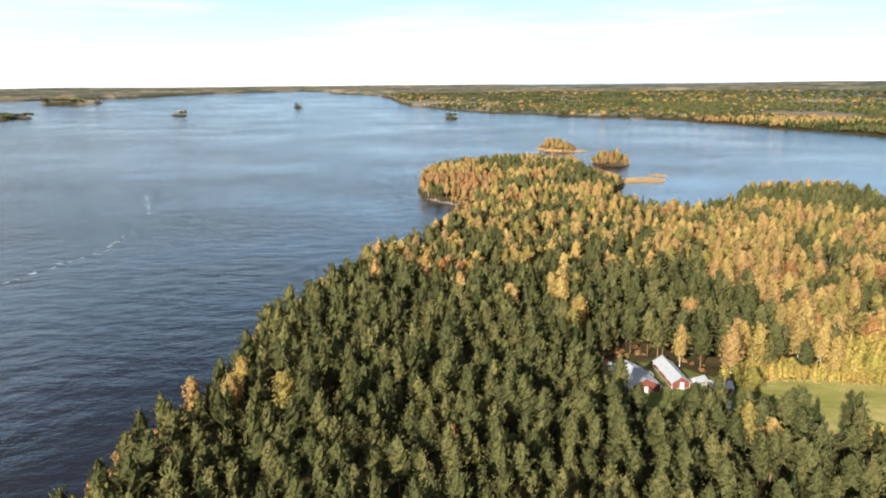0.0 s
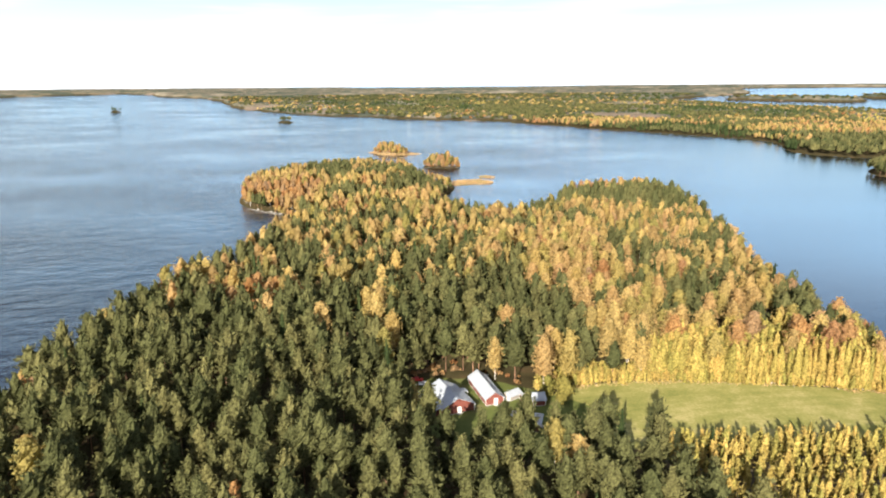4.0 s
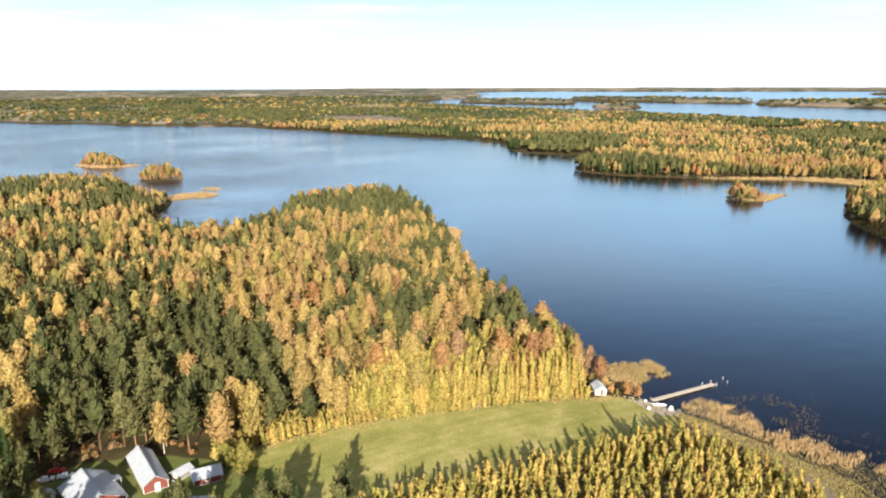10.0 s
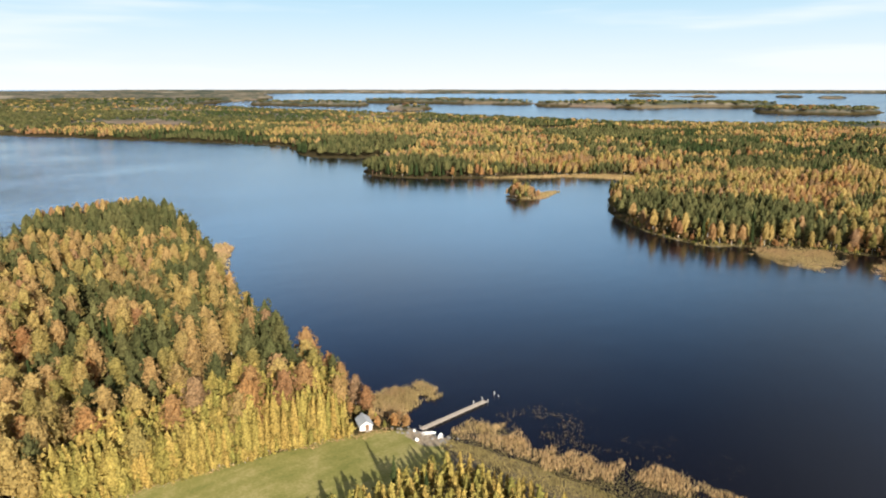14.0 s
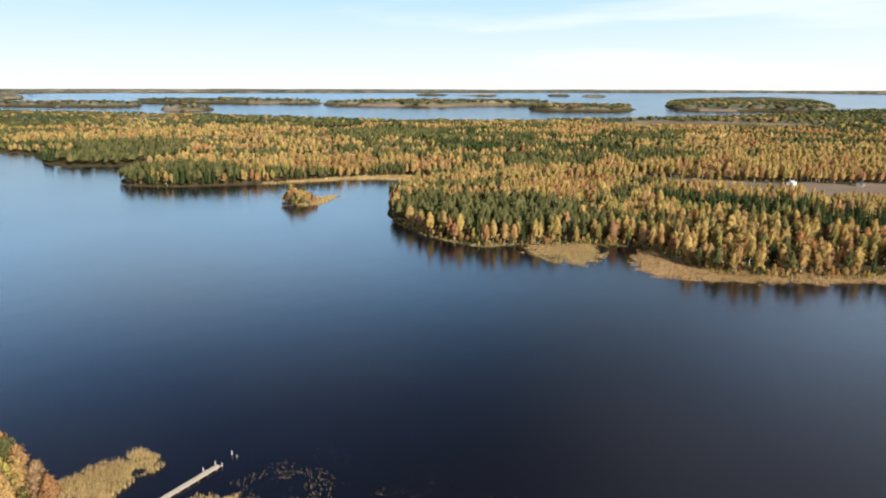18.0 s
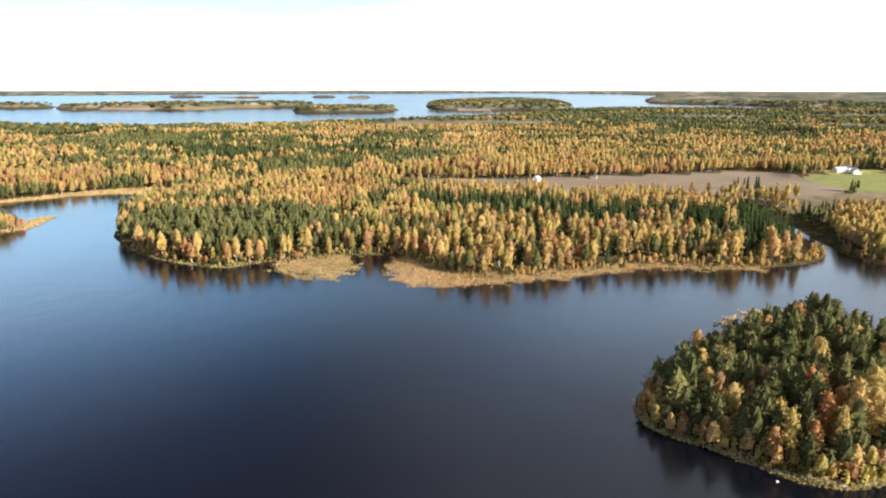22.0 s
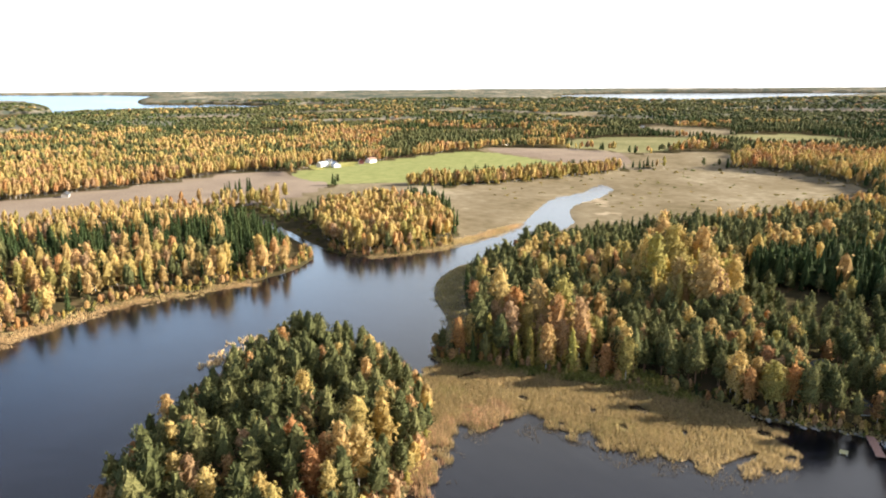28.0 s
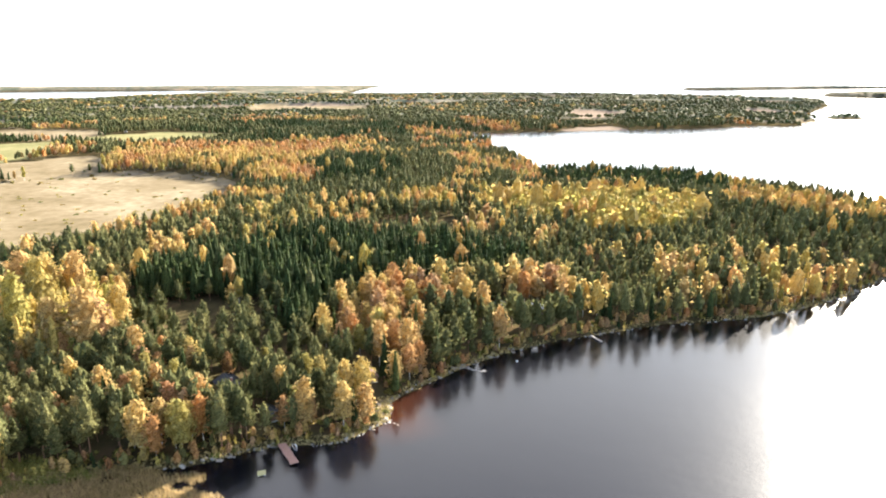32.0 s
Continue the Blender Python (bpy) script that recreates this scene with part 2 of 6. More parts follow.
def water_material():
    m = Mat("lake_water", 0.2, 0.0, 0.5)
    m.b.inputs["IOR"].default_value = 1.34
    v = m.coords()
    # peaty water, redder over the sandy shallows
    deep = m.ramp(m.noise(0.004, 3, 0.5, v), [(0.35, (0.0022, 0.0018, 0.0024)), (0.7, (0.0025, 0.003, 0.0055))])
    m.color(m.mix(m.attr("shallow"), deep, (0.026, 0.008, 0.0035)))
    flat = m.node("VectorMath", i0=v, i1=(0.8, 1.25, 1.0))
    flat.operation = "MULTIPLY"
    f = flat.outputs[0]
    w = m.math("ADD", m.math("MULTIPLY", m.noise(0.55, 3, 0.6, f), 1.6), m.math("ADD", m.math("MULTIPLY", m.noise(0.17, 3, 0.55, f), 2.6), m.math("MULTIPLY", m.noise(0.06, 2, 0.5, f), 6.0)))
    gust = m.ramp(m.noise(0.004, 3, 0.55, f), [(0.35, (0.35, 0.35, 0.35)), (0.65, (1, 1, 1))])
    xyz = m.node("SeparateXYZ", Vector=v)
    open_lake = m.node("MapRange", Value=m.math("SUBTRACT", m.math("MULTIPLY", xyz.outputs[1], 0.8), xyz.outputs[0]))
    open_lake.inputs["From Min"].default_value, open_lake.inputs["From Max"].default_value = 0.0, 420.0
    open_lake.inputs["To Min"].default_value, open_lake.inputs["To Max"].default_value = 0.26, 4.2
    n = m.node("Bump", Distance=0.5, Height=w)
    m.put(n, "Strength", m.math("MULTIPLY", m.math("MULTIPLY", gust, open_lake.outputs[0]), 0.16))
    m.put(m.b, "Normal", n.outputs[0])
    m.put(m.b, "Roughness", m.math("SUBTRACT", m.node("MapRange", Value=gust, i3=0.17, i4=0.2).outputs[0], m.math("MULTIPLY", open_lake.outputs[0], 0.02)))
    return m.m


def ground_material():
    m = Mat("ground_cover", 1.0, 0.0, 0.0)
    v = m.coords()
    big, mid, fine = m.noise(0.01, 4, 0.6, v), m.noise(0.09, 4, 0.6, v), m.noise(1.1, 4, 0.65, v)
    c = m.ramp(mid, [(0.3, (0.032, 0.026, 0.014)), (0.5, (0.05, 0.042, 0.02)), (0.72, (0.085, 0.056, 0.03))])
    # distant land: haze painted in as lighter, greyer, cooler colours
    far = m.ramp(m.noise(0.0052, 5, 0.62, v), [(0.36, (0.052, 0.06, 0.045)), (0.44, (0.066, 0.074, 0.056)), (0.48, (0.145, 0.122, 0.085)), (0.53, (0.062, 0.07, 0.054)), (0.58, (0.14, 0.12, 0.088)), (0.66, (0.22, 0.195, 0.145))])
    along = m.node("VectorMath", i0=v, i1=(0.03, 0.42, 0.0))
    along.operation = "MULTIPLY"
    mown = m.noise(1.0, 2, 0.5, along.outputs[0])
    grass = m.ramp(m.math("ADD", m.math("MULTIPLY", mid, 0.5), m.math("ADD", m.math("MULTIPLY", mown, 0.16), m.math("MULTIPLY", fine, 0.34))), [(0.37, (0.145, 0.15, 0.042)), (0.5, (0.215, 0.2, 0.064)), (0.62, (0.31, 0.265, 0.11))])
    crop = m.ramp(mid, [(0.35, (0.125, 0.135, 0.05)), (0.65, (0.17, 0.172, 0.07))])
    soil = m.ramp(m.math("ADD", m.math("MULTIPLY", big, 0.5), m.math("MULTIPLY", fine, 0.5)), [(0.4, (0.12, 0.092, 0.07)), (0.6, (0.19, 0.15, 0.112))])
    straw = m.ramp(m.math("ADD", m.math("MULTIPLY", big, 0.6), m.math("MULTIPLY", mid, 0.4)), [(0.36, (0.085, 0.068, 0.038)), (0.47, (0.122, 0.097, 0.06)), (0.55, (0.145, 0.118, 0.076)), (0.66, (0.2, 0.168, 0.115))])
    sand = m.ramp(fine, [(0.35, (0.22, 0.17, 0.11)), (0.65, (0.38, 0.31, 0.22))])
    fallow = m.ramp(m.math("ADD", m.math("MULTIPLY", big, 0.5), m.math("MULTIPLY", mid, 0.5)), [(0.38, (0.1, 0.098, 0.045)), (0.5, (0.13, 0.122, 0.058)), (0.62, (0.17, 0.15, 0.08))])
    # yard grass: the pines' shade is put into its dark green
    shaded_lawn = m.ramp(mid, [(0.3, (0.07, 0.085, 0.025)), (0.55, (0.1, 0.115, 0.035)), (0.75, (0.15, 0.12, 0.06))])
    for name, col in (("far", far), ("marsh", straw), ("fallow", fallow), ("meadow", grass), ("yard", shaded_lawn), ("crop", crop), ("soil", soil), ("sand", sand)):
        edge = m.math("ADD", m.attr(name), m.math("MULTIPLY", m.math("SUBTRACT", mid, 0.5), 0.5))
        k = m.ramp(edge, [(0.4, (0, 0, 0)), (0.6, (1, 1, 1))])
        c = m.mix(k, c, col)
    m.color(c)
    m.bump(fine, 0.6, 0.2)
    return m.m


M_WATER, M_GROUND = water_material(), ground_material()


# ---- mesh helpers ----
def mesh_of(name, verts, tris, mats, mat_index=None, attrs=None, smooth=False, normals=None):
    me = bpy.data.meshes.new(name)
    verts, tris = np.asarray(verts, np.float32), np.asarray(tris, np.int32)
    k = tris.shape[1]
    me.vertices.add(len(verts))
    me.vertices.foreach_set("co", verts.ravel())
    me.loops.add(tris.size)
    me.loops.foreach_set("vertex_index", tris.ravel())
    me.polygons.add(len(tris))
    me.polygons.foreach_set("loop_start", np.arange(0, tris.size, k, dtype=np.int32))
    for m in mats:
        me.materials.append(m)
    if mat_index is not None:
        me.polygons.foreach_set("material_index", np.asarray(mat_index, np.int32))
    me.polygons.foreach_set("use_smooth", np.full(len(tris), smooth, bool))
    for key, val in (attrs or {}).items():
        me.attributes.new(key, "FLOAT", "POINT").data.foreach_set("value", np.asarray(val, np.float32))
    if normals is not None:
        me.attributes.new("custom_normal", "FLOAT_VECTOR", "POINT").data.foreach_set("vector", np.asarray(normals, np.float32).ravel())
    me.update(calc_edges=True)
    return me


def part(name, bm, material, parent=None, label=""):
    """Link a bmesh as one mesh object under its thing."""
    me = bpy.data.meshes.new(name)
    bm.to_mesh(me)
    bm.free()
    me.materials.append(material)
    ob = new(name, me)
    ob.parent = parent
    return tagged(ob, label)


# ---- plan arithmetic ----
def vnoise(x, y, size, seed=0):
    """Smooth value noise, 0 to 1, with cells of that size."""
    x, y = np.asarray(x) / size + seed * 17.3, np.asarray(y) / size - seed * 9.1
    ix, iy = np.floor(x).astype(np.int64), np.floor(y).astype(np.int64)
    fx, fy = x - ix, y - iy
    fx, fy = fx * fx * (3 - 2 * fx), fy * fy * (3 - 2 * fy)

    def h(a, b):
        n = (a * 374761393 + b * 668265263 + seed * 974711) & 0xFFFFFFFF
        n = ((n ^ (n >> 13)) * 1274126177) & 0xFFFFFFFF
        return ((n ^ (n >> 16)) & 0xFFFF) / 65535.0

    return (h(ix, iy) * (1 - fx) + h(ix + 1, iy) * fx) * (1 - fy) + (h(ix, iy + 1) * (1 - fx) + h(ix + 1, iy + 1) * fx) * fy


def rounded(pts, times=1):
    """A closed outline with its corners cut."""
    p = np.array(pts, float)
    for _ in range(times):
        q = np.roll(p, -1, 0)
        p = np.stack([p * 0.75 + q * 0.25, p * 0.25 + q * 0.75], 1).reshape(-1, 2)
    return p


def inside_by(poly, x, y):
    """Metres by which points lie inside a closed outline (outside: minus)."""
    shape = np.shape(x)
    x, y = np.ravel(x).astype(float), np.ravel(y).astype(float)
    best, odd = np.full(len(x), 1e12), np.zeros(len(x), bool)
    for (ax, ay), (bx, by) in zip(poly, np.roll(poly, -1, 0)):
        ex, ey = bx - ax, by - ay
        k = np.clip(((x - ax) * ex + (y - ay) * ey) / (ex * ex + ey * ey + 1e-9), 0, 1)
        best = np.minimum(best, (x - ax - k * ex) ** 2 + (y - ay - k * ey) ** 2)
        if ay != by:
            odd ^= ((ay > y) != (by > y)) & (x < ex * (y - ay) / ey + ax)
    d = np.sqrt(best)
    return np.where(odd, d, -d).reshape(shape)


def smooth01(v, a, b):
    k = np.clip((v - a) / (b - a), 0, 1)
    return k * k * (3 - 2 * k)

# ---- the plan: shores, islands, lakes ----
HEADLAND = rounded([(0, -140), (-110, -90), (-102, 60), (-90, 130), (-86, 165), (-82, 195), (-73, 240), (-77, 290), (-67, 322), (-52, 365), (-40, 395),
                    (-18, 440), (2, 485), (14, 530), (30, 575), (12, 612), (-20, 650), (-34, 690), (-30, 760), (-8, 855), (40, 884), (95, 915),
                    (150, 885), (176, 815), (192, 760), (188, 728), (176, 700), (160, 660), (146, 610), (150, 565), (175, 538), (205, 534),
                    (232, 552), (255, 600), (285, 648), (335, 668), (370, 625), (362, 560), (348, 520), (318, 446), (300, 400), (284, 355)]
                   + [(270, 312), (260, 278), (254, 245), (250, 222), (250, 200), (254, 190), (257, 178), (259, 155), (262, 128), (255, 95), (225, 60),
                      (180, 20), (140, -40), (80, -110)], 2)
NORTH_SHORE = [(-2500, 16000), (-900, 7000), (-560, 4900), (-300, 3368), (-89, 2897), (57, 2538), (275, 2368), (325, 2200), (600, 2000), (611, 1870),
               (690, 1720), (717, 1594), (790, 1424), (837, 1290), (878, 1190), (865, 1110), (790, 1000), (776, 930), (822, 866), (862, 880), (840, 830),
               (722, 756), (688, 715), (692, 660), (750, 592), (800, 550), (845, 522), (880, 480), (905, 450), (890, 415), (830, 405), (750, 400), (690, 368)]
CAPE = [(646, 341), (626, 318), (604, 292), (588, 258), (580, 231), (598, 213), (620, 180), (628, 152), (628, 132), (614, 112), (584, 86), (580, 60),
        (592, 33), (606, -5), (624, -38), (621, -80), (622, -108), (630, -126), (642, -146), (662, -162), (700, -167), (760, -168), (840, -169), (852, -172), (845, -175), (760, -176), (690, -176)]
GROVE = [(658, -174), (636, -192), (630, -225), (637, -280), (668, -350), (716, -402), (756, -462), (758, -505), (800, -560), (772, -566),
         (734, -506), (714, -446), (684, -412), (645, -386), (616, -312), (600, -268)]
SOUTH_HEAD = [(588, -246), (582, -220), (562, -196), (542, -182), (515, -170), (495, -161), (478, -143), (464, -130), (447, -146), (421, -168),
              (385, -190), (361, -197), (350, -203), (337, -213), (324, -217), (313, -220), (306, -228), (300, -239), (304, -252), (293, -267),
              (285, -281), (264, -304), (240, -321), (214, -336), (186, -350), (164, -357), (127, -376), (85, -412), (52, -448), (0, -505), (-120, -560)]
SOUTH_LAKE = [(-130, -620), (-45, -650), (10, -735), (75, -806), (166, -848), (258, -838), (270, -920), (295, -1020), (345, -1180), (350, -1300),
              (440, -1412), (478, -1515), (337, -1585), (212, -1632), (-149, -1765), (-236, -1890), (-354, -1830), (-424, -2016), (-470, -2080), (-520, -2200),
              (-560, -2450), (-1110, -3760), (-520, -4820), (212, -5520), (934, -6520), (1774, -5350), (2300, -6500), (2800, -8500), (6000, -22000)]
MAINLAND = rounded(NORTH_SHORE + CAPE + GROVE + SOUTH_HEAD + SOUTH_LAKE + [(30000, -22000), (30000, 16000)], 1)
ISLAND = rounded([(414, 3), (401, 1), (392, -9), (384, -21), (374, -34), (370, -48), (375, -61), (386, -74), (402, -94), (425, -107), (450, -114), (478, -112),
                  (502, -101), (508, -80), (494, -58), (472, -36), (448, -16), (428, -1)], 2)
NORTH_LAND = rounded([(-2624, 10312), (-2150, 9300), (-1732, 8412), (-1500, 7300), (-993, 6463), (-760, 5700), (-617, 5088), (-300, 4500), (-382, 3815), (-200, 3560), (900, 3900), (2500, 9000), (0, 20000), (-8000, 20000)])
WEST_LAND = rounded([(-30000, 3000), (-5600, 3900), (-3685, 5095), (-3230, 5630), (-2900, 6250), (-3150, 7300), (-3000, 8600), (-2520, 10190), (-2500, 12000), (-8000, 20000), (-30000, 20000)])
EAST_LAKE = rounded([(1700, 3400), (1900, 2600), (2011, 2003), (2016, 1527), (1989, 1093), (2043, 787), (2434, 502), (2800, 167), (3400, -100), (3600, -420), (3580, -650),
                     (3470, -870), (3900, -1400), (5289, -1536), (5600, -1000), (6200, -900), (9000, -1500), (14000, -2500), (20000, 1000), (14300, 5400), (10400, 8200), (8300, 11000),
                     (6000, 9500), (4200, 6000), (2700, 4600)])
SOUTH_EAST_LAKE = rounded([(7269, -6137), (4700, -3960), (3770, -3720), (3160, -3400), (3000, -3700), (3050, -4200), (3785, -7120), (4344, -9000), (5753, -9780), (7072, -9316), (7899, -8026)])
LAKES = [EAST_LAKE, SOUTH_EAST_LAKE]
ISLETS = [rounded(p, 2) for p in (
    [(184, 925), (196, 955), (225, 945), (237, 918), (228, 894), (194, 906)],
    [(132, 1142), (150, 1160), (185, 1130), (194, 1096), (170, 1092)],
    [(-55, 2080), (-45, 2140), (-12, 2150), (-2, 2110), (-25, 2078)],
    [(660, 452), (668, 480), (690, 478), (698, 458), (684, 436)],
    [(-1800, 2150), (-1800, 2450), (-1520, 2430), (-1495, 2330), (-1530, 2190)],
    [(-2600, 3900), (-2440, 4000), (-2200, 4120), (-2240, 4260), (-2600, 4250)],
    [(-1049, 2429), (-1040, 2500), (-1000, 2510), (-992, 2455)],
    [(-800, 3100), (-790, 3190), (-745, 3180), (-740, 3100)])]
EAST_ISLANDS = [rounded(p, 1) for p in (
    [(2671, 3449), (2745, 3304), (2899, 3206), (3100, 3400), (2900, 3900), (2500, 4100)],
    [(3419, 3801), (3714, 3544), (3688, 2935), (3814, 2701), (4300, 2900), (4400, 3600), (3800, 4300)],
    [(2464, 2543), (2448, 2414), (2588, 2443), (2750, 2520), (2700, 2680), (2550, 2680)],
    [(3705, 2605), (3558, 2353), (3641, 2180), (3554, 1843), (3609, 1733), (4009, 1703), (4170, 1365), (4800, 1400), (4700, 2000), (4300, 2600)],
    [(3331, 1043), (3391, 910), (3384, 745), (3693, 668), (4000, 800), (3900, 1150), (3500, 1200)],
    [(3758, 515), (3664, 336), (3871, 83), (3650, -150), (4300, -250), (5000, -200), (7115, -253), (7438, 397), (6572, 783), (4800, 700)])]
OUTER_ISLANDS = [rounded(p, 1) for p in (
    [(8160, 4278), (8364, 3977), (8700, 4100), (8500, 4450)],
    [(7896, 3639), (8186, 3172), (8600, 3300), (8300, 3800)],
    [(8510, 2651), (8683, 2395), (9000, 2450), (8900, 2750)],
    [(8239, 2148), (8384, 1911), (8800, 1950), (8600, 2200)],
    [(-640, -2190), (-565, -2230), (-600, -2330), (-690, -2310)],
    [(-1735, -4701), (-1600, -5600), (-2300, -6500), (-3300, -6200), (-2600, -4600)],
    [(-6000, -9500), (-3500, -10500), (-1500, -9000), (-1200, -9800), (-3500, -12000), (-6500, -11000)])]
FAR_ISLANDS = EAST_ISLANDS + OUTER_ISLANDS


def shore(x, y):
    """Metres inland from the nearest shore (on the water: minus)."""
    d = inside_by(MAINLAND, x, y)
    for p in LAKES:
        d = np.minimum(d, -inside_by(p, x, y))
    for p in (HEADLAND, ISLAND, WEST_LAND, NORTH_LAND, *ISLETS, *FAR_ISLANDS):
        d = np.maximum(d, inside_by(p, x, y))
    return d + (vnoise(x, y, 9, 3) - 0.5) * 2.0 + (vnoise(x, y, 28, 4) - 0.5) * 2.6


# open land
MEADOW = rounded([(112, 214), (122, 223), (147, 221), (182, 214), (222, 205), (247, 197), (246, 184), (236, 170), (215, 171), (187, 174), (155, 178), (128, 184), (112, 196)])
ROUGH = rounded([(238, 182), (252, 186), (258, 178), (262, 130), (256, 96), (240, 80), (236, 100), (239, 130), (241, 155)])
YARD = rounded([(63, 212), (63, 236), (68, 243), (84, 242), (97, 236), (112, 222), (122, 212), (126, 197), (118, 187), (104, 187), (87, 193), (66, 202)], 1)
SOIL = rounded([(985, 240), (945, 170), (905, 80), (862, 25), (868, -5), (905, -85), (905, -160), (875, -185), (872, -212), (930, -300), (1000, -276), (1085, -290), (1104, -240), (1064, -168), (1034, -45), (1004, 25), (992, 80)])
CROP = rounded([(1062, -290), (1000, -278), (936, -285), (900, -345), (892, -420), (886, -520), (884, -600), (905, -640), (992, -636), (1164, -648), (1112, -471), (1075, -370)])
SOIL_EAST = rounded([(1166, -661), (1194, -730), (1113, -801), (1020, -826), (935, -765), (866, -690), (905, -650), (990, -646)])
MARSH = rounded([(632, -250), (667, -286), (720, -305), (756, -335), (825, -352), (868, -390), (856, -470), (856, -600), (862, -690), (782, -818), (675, -810), (592, -755), (550, -660), (542, -510), (564, -405), (588, -350), (606, -300)])
MUD = rounded([(738, -478), (722, -506), (640, -452), (628, -412), (650, -408), (700, -446)])
PLANTING = rounded([(128, 184), (150, 180), (188, 175), (220, 171), (240, 170), (243, 150), (240, 110), (225, 75), (160, 60), (140, 120), (128, 158)])
FAR_FIELDS = [rounded(p) for p in ([(1260, -936), (1262, -1032), (1213, -1146), (1093, -1153), (986, -936), (976, -815), (1066, -835), (1129, -816)],
                                   [(1433, -1301), (1462, -1416), (1263, -1443), (1169, -1371), (1111, -1177), (1228, -1181)], [(971, -800), (960, -876), (914, -970), (793, -828), (831, -732), (879, -710)],
                                   [(1155, -1331), (1054, -1460), (858, -1351), (885, -1178), (998, -1105), (1100, -1144)])]
CLEARINGS = [rounded(p) for p in ([(440, -296), (438, -322), (412, -338), (382, -326), (384, -304), (414, -290)], [(383, -508), (370, -545), (305, -560), (290, -503), (314, -480), (366, -482)])]
SEDGE = rounded([(600, -262), (586, -240), (577, -209), (545, -182), (515, -170), (497, -162), (470, -138), (466, -150), (480, -165), (520, -186), (556, -212), (566, -250), (585, -285), (606, -290)])
BEHIND_GROVE = rounded([(800, -190), (872, -205), (932, -292), (915, -400), (845, -390), (800, -345), (815, -290), (820, -240)])
FIELD_EDGE = rounded([(890, -600), (1165, -640), (1200, -725), (1000, -850), (862, -725), (866, -660)])
FARMYARD = rounded([(1060, -325), (1062, -420), (1095, -440), (1120, -420), (1115, -330)])


def stone_sand(x, y):
    return smooth01(9 - np.hypot(x - 251, (y - 190) * 0.8), 0, 5) + smooth01(12 - np.hypot(x - 303, y + 246), 0, 6) + 0.5 * smooth01(inside_by(MUD, x, y) + (vnoise(x, y, 16, 6) - 0.5) * 34 - 5, -3, 6)


def zones(x, y):
    """How far each cover reaches, 0 to 1."""
    z = {"meadow": np.maximum(inside_by(MEADOW, x, y) + 4.5, -1e3), "yard": inside_by(YARD, x, y), "crop": inside_by(CROP, x, y), "soil": np.maximum.reduce([inside_by(SOIL, x, y), inside_by(SOIL_EAST, x, y)])}
    z["meadow"] = np.maximum(z["meadow"], inside_by(FARMYARD, x, y))
    for q in (ROUGH, SEDGE, BEHIND_GROVE, FIELD_EDGE, PLANTING):
        z["marsh"] = np.maximum(z.get("marsh", -1e6), inside_by(q, x, y))
    z["marsh"] = np.maximum(z["marsh"], inside_by(MARSH, x, y))
    z["fallow"] = np.maximum(inside_by(FAR_FIELDS[0], x, y), inside_by(FAR_FIELDS[3], x, y))
    for p in FAR_FIELDS[1:3]:
        z["marsh"] = np.maximum(z["marsh"], inside_by(p, x, y))
    # small fields scattered through the distant woods
    out = smooth01(np.hypot(x - MID[0], y - MID[1]), 1500, 1800) * 60
    z["marsh"] = np.maximum(z["marsh"], np.minimum(out - 30, (vnoise(x + 0.3 * y, y, 330, 61) - 0.8) * 300))
    z["soil"] = np.maximum(z["soil"], np.minimum(out - 30, (vnoise(x, y - 0.3 * x, 290, 62) - 0.86) * 300))
    z = {k: smooth01(v, -3.0, 3.0) for k, v in z.items()}
    z["sand"] = np.clip(stone_sand(x, y), 0, 1)
    return z


def height(x, y, d=None, low=None):
    """The ground's height; d: metres inland, low: how marshy."""
    d = shore(x, y) if d is None else d
    low = smooth01(inside_by(MARSH, x, y), -20, 10) if low is None else low
    hill = 6.0 + 5.0 * (vnoise(x, y, 260, 7) - 0.4)
    h = 0.55 * (1 - np.exp(-np.maximum(d, 0) / 3.0)) + hill * (1 - np.exp(-np.maximum(d, 0) / 75.0)) * (1 - 0.88 * low)
    return np.where(d > 0, h, np.maximum(0.14 * d, -3.0))


# beyond NEAR metres the land is drawn in towards the edge of sight, and raised so that it keeps its place against the sky
MID, NEAR, EDGE, EYE = (130.0, 20.0), 1900.0, 4800.0, 110.0


def drawn_in(x, y, z):
    dx, dy = x - MID[0], y - MID[1]
    r = np.hypot(dx, dy)
    s = EDGE - NEAR
    q = np.where(r > NEAR, NEAR + s * (1 - 1 / (1 + (np.maximum(r, NEAR) - NEAR) / s)), r)
    k = q / np.maximum(r, 1e-6)
    return MID[0] + dx * k, MID[1] + dy * k, EYE - (EYE - z) * k


# ---- ground and water ----
def polar_grid(rings, rays):
    a, r = np.meshgrid(rays, rings)
    x, y = MID[0] + r * np.sin(a), MID[1] + r * np.cos(a)
    n, m = len(rings), len(rays)
    i, j = np.meshgrid(np.arange(n - 1), np.arange(m), indexing="ij")
    j2 = (j + 1) % m
    quads = np.stack([i * m + j, i * m + j2, (i + 1) * m + j2, (i + 1) * m + j], -1).reshape(-1, 4)[:, ::-1]
    return x.ravel(), y.ravel(), r.ravel(), quads


